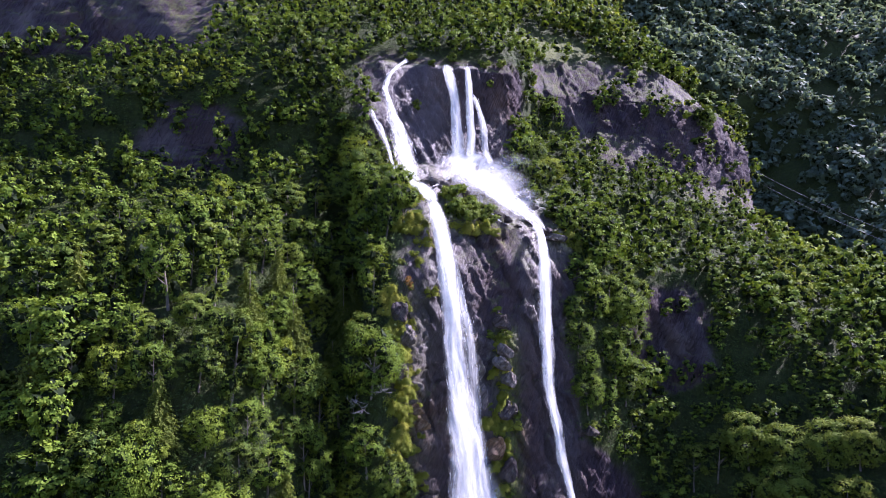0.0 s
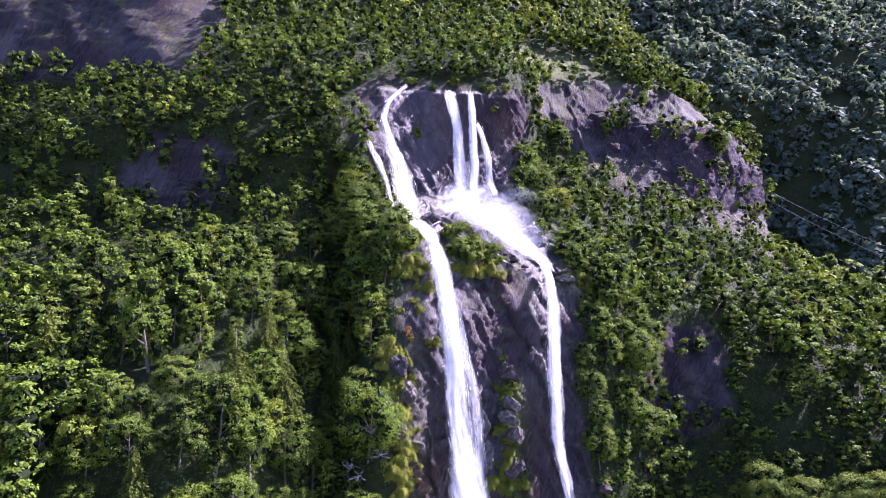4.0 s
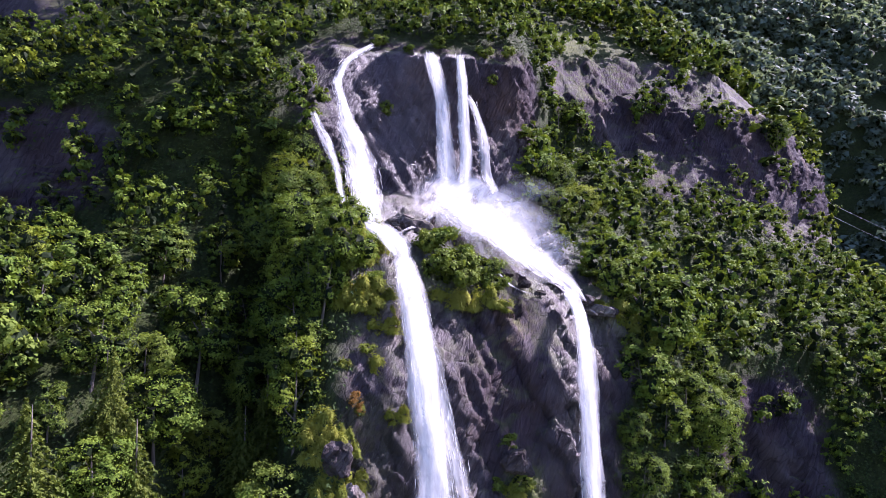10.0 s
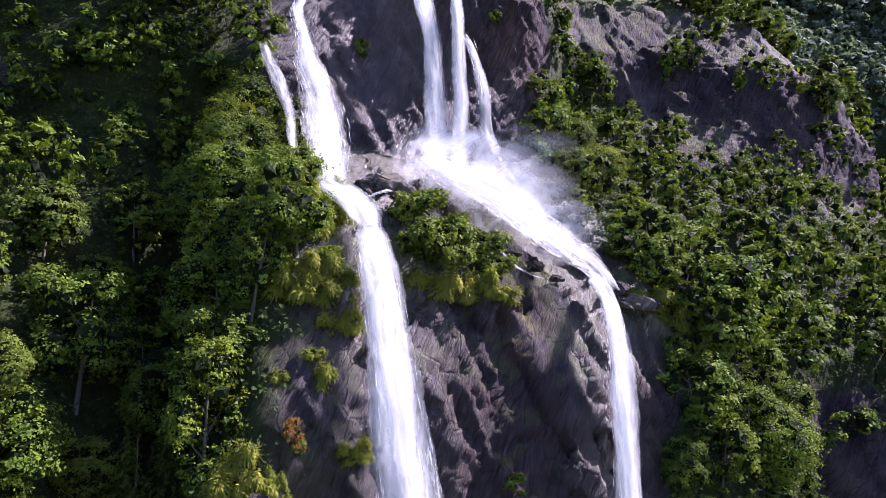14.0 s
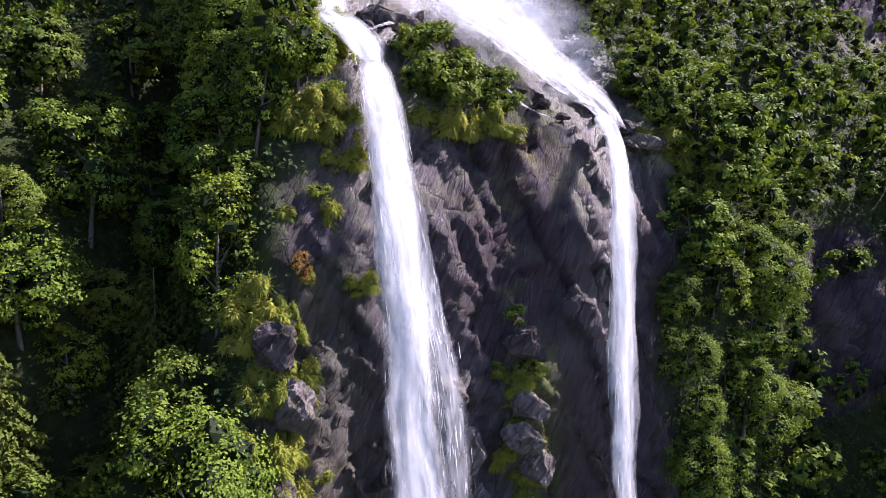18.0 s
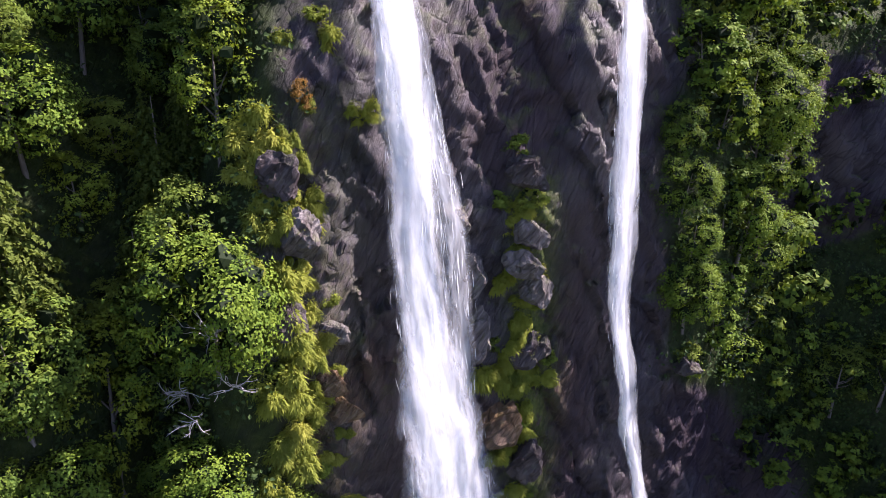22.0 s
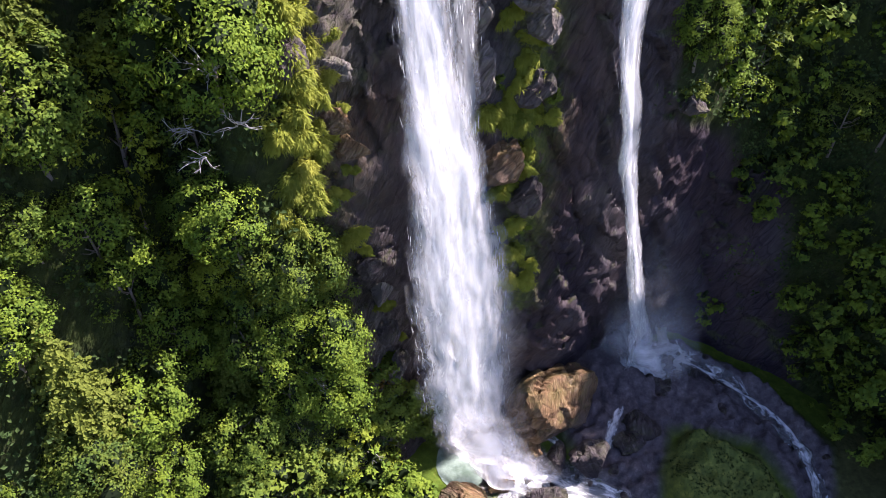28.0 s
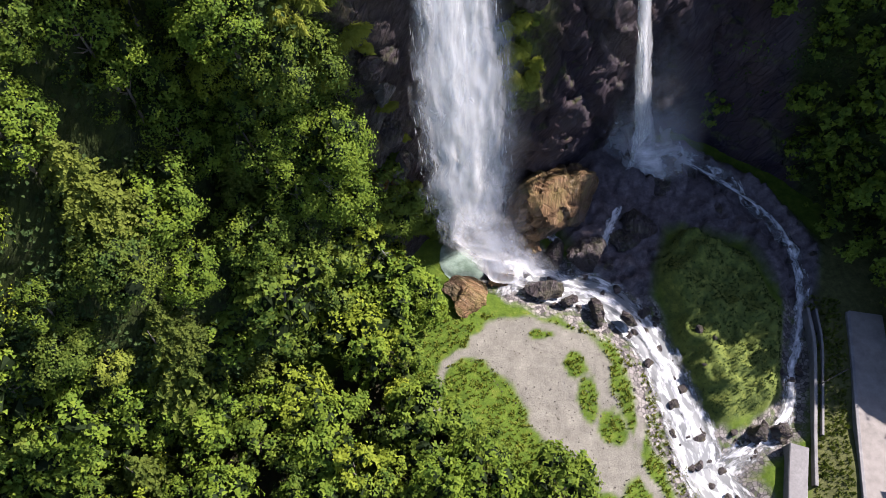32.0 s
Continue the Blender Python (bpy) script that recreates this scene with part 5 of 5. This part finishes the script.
def scattered(name, where, xs, ys, count, size, material, label, category, seed, maker):
    """Countless small pieces over a plan shape, as one growth."""
    r = np.random.default_rng(seed)
    x, y = r.uniform(*xs, count * 8), r.uniform(*ys, count * 8)
    ok = where(x, y)
    x, y = x[ok][:count], y[ok][:count]
    z = floor_z(x, y)
    v, f, t, n = [], [], [], 0
    for q in np.stack([x, y, z], -1):
        a, b = maker(r)
        v.append(a * size * r.uniform(0.6, 1.4) + q)
        f.append(b + n)
        t.append(np.full(len(a), r.uniform()))
        n += len(a)
    return plain(name, mesh_from(name, np.vstack(v), np.vstack(f), material, False, tone=np.concatenate(t)), label, category, kind="stuff")


def tuft(r):
    """A tussock of grass: leaning blades."""
    v, f = [], []
    for k in range(9):
        a = r.uniform(0, 6.28)
        d = np.array((math.cos(a), math.sin(a), 0))
        s = np.array((-d[1], d[0], 0)) * 0.16
        b = d * r.uniform(0, 0.3)
        v += [b - s, b + s, b + d * r.uniform(0.2, 0.6) + np.array((0, 0, r.uniform(0.5, 1.0)))]
        f.append((3 * k, 3 * k + 1, 3 * k + 2))
    return np.array(v), np.array(f)


def pebble(r):
    return ICO_V * r.uniform(0.6, 1.2, (1, 3)) * np.array((1, 1, 0.6)) + r.normal(0, 0.08, ICO_V.shape), ICO_F


LAWN = [(0, 138), (8, 135), (22, 134), (30, 131), (35, 127), (38, 118), (41, 108), (45, 96), (24, 96), (18, 108), (4, 114), (1, 122)]


def on_lawn(x, y):
    path = np.minimum.reduce([near_line(x, y, line)[0] for line in PATHS])
    isle = np.minimum.reduce([np.hypot((x - a) / w, (y - b) / h) for a, b, w, h in ISLANDS])
    return inside(x, y, LAWN) & ((edge_of(x, y, GRAVEL) < -0.2) | (isle < 0.95)) & (path > 0.9)


def on_gravel(x, y):
    return edge_of(x, y, GRAVEL) > -1.5


def on_mound(x, y):
    return edge_of(x, y, MOUND) > 0.6


def on_bank(x, y):
    bank = [(61.5, 140), (66, 138), (64.5, 128), (61, 110), (58, 96), (52, 96), (56, 110), (59, 124)]
    return inside(x, y, bank)


scattered("grass", on_lawn, (-1, 46), (96, 138), 2600, 0.42, GRASS, "rough yellow-green grass tussocks on the valley floor", "grass", 21, tuft)
scattered("gravel", on_gravel, (8, 34), (106, 138), 260, 0.11, BOULDER, "loose grey stones on trampled gravel", "gravel", 22, pebble)
# moss tufts on the mound share the shade-darkened leaf colour
scattered("moss", on_mound, (36, 58), (117, 152), 2600, 0.26, SHADE_LEAF, "thick green moss and herbs over the mound between the streams", "moss", 23, tuft)
scattered("scrub", on_bank, (50, 68), (96, 140), 900, 0.5, NEEDLE, "dull olive scrub on the bank beside the road", "scrub", 24, tuft)


# ---- bushes, moss and dead wood on the cliffs ----
def bush(seed, radius, leaves, size, material, flat=0.8):
    v, f = crown(seed, 2 * radius * flat, radius, leaves, size, 12, 0.0)
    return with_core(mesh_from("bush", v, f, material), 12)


def hanging(seed, width, drop, blades, material):
    """A tussock of grass on a ledge: uneven domes, their long blades combed downwards."""
    r = np.random.default_rng(seed)
    pieces = []
    for k in range(7):
        w, h = width * r.uniform(0.22, 0.5), drop * r.uniform(0.18, 0.34)
        mid = np.array((r.uniform(-0.42, 0.42) * width, -r.uniform(0, 0.12) * width, r.normal(0, 0.30) * drop))
        n_b = int(blades * w * w / (width * width))
        a, e = r.uniform(-math.pi, 0.0, n_b), np.arcsin(r.uniform(-0.35, 1, n_b))
        n = np.stack([np.cos(a) * np.cos(e), np.sin(a) * np.cos(e), np.sin(e)], -1)
        p = mid + n * np.array((w * 0.6, w * 0.42, h)) * (1 + 0.25 * np.sin(4 * a + seed + k))[:, None] * r.uniform(0.7, 1.15, (n_b, 1))
        fall = np.stack([n[:, 0] * 0.6, n[:, 1] * 0.6, 0.15 - 1.0 * (1 - n[:, 2])], -1) + r.normal(0, 0.3, (n_b, 3))
        fall *= (drop * r.uniform(0.06, 0.17, n_b))[:, None]
        side = np.cross(fall, n)
        side *= (0.055 * r.uniform(0.6, 1.5, n_b) / (np.linalg.norm(side, axis=1) + 1e-9))[:, None]
        pieces.append((np.stack([p - side, p + side, p + fall + n * 0.06], 1).reshape(-1, 3), np.arange(3 * n_b).reshape(-1, 3)))
        pieces.append((mid + ICO_V * np.array((w * 0.5, w * 0.3, h * 0.75)) * (1 + 0.2 * r.normal(0, 1, (len(ICO_V), 1))), ICO_F))
    return mesh_from("moss_cushion", *joined(pieces), material)


bush_forms = [bush(60 + k, 1.0, 1500, 0.15, BUSH) for k in range(4)]
rust_form = bush(70, 1.0, 900, 0.15, RUST)
moss_forms = [hanging(80 + k, 3.0, 2.4, 2100, MOSS) for k in range(4)]


def on_cliff(x, z):
    p, _ = cliff_shape(np.array([float(x)]), np.array([float(z)]))
    return p[0]


def set_on(form, name, x, z, size, out, label, category, group):
    q = on_cliff(x, z)
    ob = plain(name, form, label, category, group)
    ob.matrix_basis = Matrix.LocRotScale((q[0], q[1] - out * size, q[2] - 0.3 * size), Euler((0, 0, random.uniform(-0.5, 0.5))), (size * random.uniform(0.85, 1.2), size, size * random.uniform(0.85, 1.15)))
    return ob


for x, z, size in ((-1.0, 18, 2.6), (0.6, 12.5, 2.6), (1.6, 7.5, 2.4), (-2.6, 24, 2.4), (2.8, 3.5, 2.2), (-0.4, 8, 2.4), (-2.4, 15, 2.6), (1.0, 106.6, 2.2), (3.2, 106.0, 2.9), (4.6, 103.2, 3.1), (2.6, 102.6, 2.4), (8.6, 102.4, 2.4), (10.4, 100.6, 1.7), (6.6, 104.6, 2.2), (6.2, 101.2, 2.0), (-10.5, 110.5, 2.6), (-8.0, 110.0, 1.8), (-13.5, 112, 2.8), (37, 91, 2.2), (38.5, 86, 2.4), (39.5, 80, 2.6), (38, 74, 2.4), (40, 69, 2.2), (36.5, 96, 1.8), (-7.7, 135.0, 1.4), (13.3, 143.4, 1.2), (-2.7, 147.6, 1.3), (12.0, 149.0, 1.6), (-9, 150, 1.6), (2.5, 150.2, 1.5), (17, 149.5, 1.6), (20.5, 133, 1.5), (21, 124, 1.8), (17.5, 117, 1.4),
                   (26.4, 103.5, 1.5), (28.9, 101.0, 1.2), (32.4, 99.2, 1.3), (34, 97, 1.3), (33.5, 54.6, 1.5), (15.6, 58.2, 1.0), (13.3, 75.6, 1.5), (11.8, 80.4, 1.2), (9.4, 76.0, 1.2), (13.9, 42.5, 1.2), (14.2, 46, 1.0), (-6.3, 93.0, 1.0), (-6, 101.5, 1.6), (-9, 104, 2.0), (-12, 108, 2.2), (-7.5, 107, 1.5), (31, 92, 1.4), (33, 86, 1.6)):
    set_on(bush_forms[int(abs(x * 7)) % 4], "bush", x, z, size, 0.2, "small leafy green bush rooted in a cliff ledge", "bush", "bushes on the cliff")
for x, z, size in ((-7.3, 87.1, 1.0), (-6.6, 86.0, 0.8), (-7.5, 55.5, 1.1), (-3.4, 24.5, 1.2), (-2.8, 22.0, 0.9)):
    set_on(rust_form, "bush", x, z, size, 0.2, "small rust-brown withered bush on the cliff edge", "bush", "bushes on the cliff")
for x, z, size in ((-8.2, 83.0, 1.1), (-9.6, 83.6, 1.3), (-7.6, 79.0, 1.1), (-9.2, 79.2, 1.2), (-10.4, 78.2, 1.2), (-7.4, 73.6, 0.9), (-9.6, 73.4, 1.2), (-8.4, 66.0, 1.2), (-10.9, 82.1, 1.3), (-9.7, 79.8, 1.3), (-10.9, 83.6, 1.2), (-8.9, 77.4, 1.3), (-9.7, 69.5, 1.7), (-7.2, 66.4, 1.2), (-8.6, 59.0, 1.2), (-6.9, 58.8, 0.9), (-11.4, 85.5, 1.2), (-8.2, 68.0, 1.4), (-9.4, 64.0, 1.5), (-8.8, 72.5, 1.3), (-5.2, 62.5, 0.7), (-5.8, 55.0, 0.8), (-4.6, 57.0, 0.6), (-10.4, 75.0, 1.2), (-7.8, 61.5, 1.0), (-3.9, 47.0, 0.7), (-1.8, 36.5, 0.8), (-0.8, 30.5, 0.7), (0.2, 20.0, 0.9),
                   (-5.4, 101.4, 1.2), (-6.6, 101.2, 1.3), (-8.0, 101.0, 1.3), (-9.2, 100.6, 1.2), (-5.2, 99.6, 1.1), (-6.0, 98.6, 1.2), (-4.9, 98.0, 1.0), (-8.0, 109.4, 1.5), (-6.6, 108.8, 1.4), (-9.4, 108.4, 1.6), (-7.2, 107.2, 1.5), (-10.6, 109.6, 1.6), (-8.8, 106.2, 1.5), (-5.8, 107.0, 1.1), (-4.6, 96.2, 1.1), (-9.2, 100.3, 1.6), (-7.8, 106.7, 1.6), (11.2, 68.5, 1.0), (12.9, 63.3, 1.2), (11.8, 59.2, 1.1), (11.6, 56.8, 1.1), (14.2, 68.5, 0.8), (13.7, 65.6, 0.9), (12.2, 61.0, 1.0), (13.2, 57.9, 1.1), (15.4, 56.4, 0.8), (12.8, 71.5, 0.9), (13.4, 40.0, 1.0), (14.4, 37.0, 0.8), (12.8, 53.5, 0.9), (9.2, 99.4, 1.2), (11.4, 98.6, 1.0), (6.2, 99.6, 1.4), (3.0, 100.2, 1.3), (29.4, 97.6, 1.3), (31.6, 95.6, 1.3), (35.0, 93.2, 1.4), (27.2, 98.6, 0.9)):
    set_on(moss_forms[int(abs(x * 5 + z)) % 4], "moss_cushion", x, z, size, 0.15, "bright yellow-green moss and grass hanging from a rock ledge", "moss", "moss cushions on the cliff")


for k, (x, z, wide, high, out, material, words) in enumerate((
        (10.9, 52.6, 2.6, 4.0, 1.2, BROWN, "wet orange-brown rock shoulder beside the fall"), (5.9, 74.5, 2.0, 3.6, 1.0, PALE, "pale washed rock rib beside the fall"), (6.7, 69.0, 2.3, 3.8, 1.1, PALE, "pale washed rock rib beside the fall"), (7.6, 63.0, 1.9, 3.6, 1.1, PALE, "pale washed rock rib beside the fall"),
        (13.6, 72.6, 2.3, 2.0, 1.0, PALE, "pale fractured block on the mossy pillar"), (12.6, 69.8, 2.4, 2.0, 0.9, PALE, "pale fractured block on the mossy pillar"), (14.2, 66.4, 1.8, 2.4, 0.9, PALE, "pale fractured block on the mossy pillar"), (12.8, 78.6, 2.3, 2.4, 0.8, BOULDER, "dark squared block at the head of the mossy pillar"), (13.6, 59.5, 2.2, 2.6, 0.8, BOULDER, "dark block on the mossy pillar"), (13.4, 48.0, 2.2, 3.2, 0.7, BOULDER, "dark block on the mossy pillar"),
        (-8.0, 76.6, 2.2, 2.6, 1.0, PALE, "grey rock nose jutting from the mossy pillar"), (-9.4, 81.2, 2.4, 2.6, 1.0, BOULDER, "grey rock step under hanging grass"), (-8.8, 70.0, 2.3, 2.8, 0.9, BOULDER, "grey rock step under hanging grass"), (-5.2, 66.4, 1.8, 1.3, 0.6, PALE, "pale rock ledge beside the fall"), (-5.6, 62.0, 2.2, 1.5, 0.5, BROWN, "brown banded rock ledge beside the fall"), (-4.4, 58.6, 2.4, 1.6, 0.5, BROWN, "brown banded rock ledge beside the fall"),
        (26.4, 97.6, 2.8, 1.3, 0.5, PALE, "pale wet slab on the lip of the narrow fall"), (-3.9, 97.4, 1.5, 2.6, 0.5, PALE, "pale wet slab beside the broad fall"), (-1.6, 111.2, 4.2, 2.2, 0.8, PALE, "rounded pale slab washed by thin water"), (21.2, 83.0, 1.2, 3.2, 0.4, PALE, "pale rock edge beside the narrow fall"), (33.0, 54.0, 2.0, 1.6, 0.7, BOULDER, "rock ledge carrying a small bush"), (-1.4, 24.0, 1.3, 2.6, 0.6, PALE, "pale grey rock rib beside the fall"), (-2.2, 39.0, 1.4, 1.8, 0.6, PALE, "pale grey rock rib beside the fall"))):
    q = on_cliff(x, z)
    ob = plain("rock_rib", rock_mesh("rock_rib", 200 + k, (wide, 0.5 * (wide + high) * 0.8, high), material, 4, 0.3), words, "rock", "rocks set in the cliff")
    ob.matrix_basis = pose(q[0], q[1] - out, q[2], 6, 14, 23 * k % 40 - 20)


moss_rng = random.Random(9)
for k in range(64):
    x, z = (moss_rng.gauss(12.8, 1.3), moss_rng.uniform(33, 80)) if k % 3 == 0 else (moss_rng.gauss(-8.5 + 0.02 * k, 2.0), moss_rng.uniform(44, 92))
    form, name, words = (bush_forms, "bush", "small leafy green bush rooted in a cliff ledge") if k % 5 == 1 else (moss_forms, "moss_cushion", "bright yellow-green moss and grass hanging from a rock ledge")
    set_on(form[k % 4], name, x, z, moss_rng.uniform(0.6, 1.35), 0.15, words, name.split("_")[0], "bushes on the cliff" if name == "bush" else "moss cushions on the cliff")


def dead_branches(seed, size):
    """A tangle of bare forked sticks."""
    r = np.random.default_rng(seed)
    out = []
    for k in range(9):
        p = np.array((r.normal(0, 0.25), r.normal(0, 0.1), r.normal(0, 0.2)))
        d = np.array((r.normal(0, 0.9), -0.6, r.normal(0.3, 0.6)))
        line = [p]
        for j in range(3):
            d = d + r.normal(0, 0.35, 3)
            line.append(line[-1] + d / np.linalg.norm(d) * size * 0.32)
        out.append(limb(line, [0.045, 0.035, 0.025, 0.01], 5))
        for j in (1, 2):
            e = line[j] + (d / np.linalg.norm(d) + r.normal(0, 0.7, 3)) * size * 0.25
            out.append(limb([line[j], (line[j] + e) / 2 + r.normal(0, 0.05, 3), e], [0.028, 0.02, 0.008], 4))
    return mesh_from("dead_branch", *joined(out), DEADWOOD)


for k, (x, z, size) in enumerate(((-13.5, 70.5, 3.2), (-16.8, 64.0, 3.0), (-15.2, 63.0, 2.6), (-9.0, 33.6, 3.0), (-4.4, 14.5, 2.6), (-11.5, 66.5, 2.4), (-11.0, 72.5, 2.2))):
    q = on_cliff(x, z)
    ob = plain("dead_branch", dead_branches(90 + k, 0.75 * size), "bleached bare dead branches tangled on the slope", "branch", "dead branches")
    ob.location = (q[0], q[1] - 3.4, q[2] + 0.5)


# ---- the road and the stream wall ----
def concrete_material(name, a, b):
    k = Mat(name)
    g = k.noise(0.7, 7, 0.7)
    fine = k.noise(9, 5, 0.7)
    col = k.mix(0.3, k.ramp(g, (0.3, a), (0.7, b)), k.ramp(fine, (0.3, 0.1), (0.7, 0.5)), "OVERLAY")
    return k.done(col, 0.9, k.bump(fine, 0.3, 0.03))


CONCRETE = concrete_material("concrete", (0.11, 0.105, 0.10), (0.20, 0.195, 0.185))
DIRT_ROAD = concrete_material("dirt_road", (0.14, 0.128, 0.11), (0.23, 0.21, 0.185))


def strip(name, line, width, bottom, top, material, bevel=0.06):
    """A long low body along a bent line: a wall, a kerb or a road."""
    c = curve_through([(x, y, 0, 0) for x, y in line], 6 * len(line))[:, :2]
    d = np.gradient(c, axis=0)
    n = np.stack([-d[:, 1], d[:, 0]], -1) / np.linalg.norm(d, axis=1)[:, None]
    h = width / 2
    ring = ((-h, bottom), (-h, top - bevel), (-h + bevel, top), (h - bevel, top), (h, top - bevel), (h, bottom))
    base = floor_z(c[:, 0], c[:, 1]) * 0
    v = np.stack([np.concatenate([c + n * a, (base + b)[:, None]], -1) for a, b in ring], 1)
    return mesh_from(name, v, grid_faces(len(c), len(ring)), material)


plain("stream_wall", strip("stream_wall", [(60.6, 136.5), (60.3, 131), (58.8, 124), (57.0, 116.5), (55.6, 110)], 0.5, -2.5, 0.9, CONCRETE), "low concrete wall along the side stream", "wall", kind="structure")
plain("stream_wall", strip("stream_wall", [(62.0, 136.5), (61.6, 131), (60.0, 124), (58.3, 117)], 0.35, -1.5, 0.6, CONCRETE), "second low concrete kerb beside the stream wall", "wall", kind="structure")
# block added where a deep shadow falls beside the wall's end
plain("stream_wall", strip("stream_wall", [(54.2, 115.2), (53.2, 111.5), (52.0, 106.5)], 2.6, -2.5, 1.5, CONCRETE, 0.12), "thick concrete block added at the deep shadow where the streams meet", "wall", kind="structure")
road = plain("road", strip("road", [(69.5, 136), (68.6, 130), (66.6, 120), (64.4, 108), (62, 92), (58, 60)], 5.0, -1.2, 0.45, DIRT_ROAD), "pale gravel road beside the stream bank", "road", kind="structure")
plain("road_kerb", strip("road_kerb", [(66.7, 136), (65.7, 130), (63.8, 120), (61.7, 108), (59.6, 94)], 0.5, -1.2, 0.75, CONCRETE), "pale concrete kerb along the gravel road", "kerb", kind="structure")


def fence():
    e = thing("fence", (64.0, 126.6, 0.3), "short row of dark wooden posts with a rail", "fence")
    post = mesh_from("post", *limb([(0, 0, -0.6), (0, 0, 1.0)], [0.09, 0.08], 6), BARK)
    for k in range(8):
        o = part("post", post, e)
        o.location = (-4.2 + 0.6 * k, -2.2 + 0.32 * k, 0)
    part("rail", mesh_from("rail", *limb([(-4.3, -2.25, 0.8), (0.2, 0.05, 0.8)], [0.05, 0.05], 6), BARK), e)


fence()


# ---- cables over the valley ----
def cable(a, b, sag, label):
    line = [(a[0] + (b[0] - a[0]) * t, a[1] + (b[1] - a[1]) * t, a[2] + (b[2] - a[2]) * t - sag * 4 * t * (1 - t)) for t in np.linspace(0, 1, 24)]
    k = Mat("cable_steel")
    m = k.done(k.ramp(k.noise(20, 2), (0.3, (0.25, 0.25, 0.26)), (0.7, (0.4, 0.4, 0.41))), 0.5, None, Metallic=0.6)
    plain("cable", mesh_from("cable", *limb(line, [0.035] * 24, 4), m), label, "cable", "cables")


cable((128, 300, 134), (190, 250, 92), 3, "thin steel cable slung across the side valley")
cable((128, 300, 130), (190, 250, 88), 3, "thin steel cable slung across the side valley")
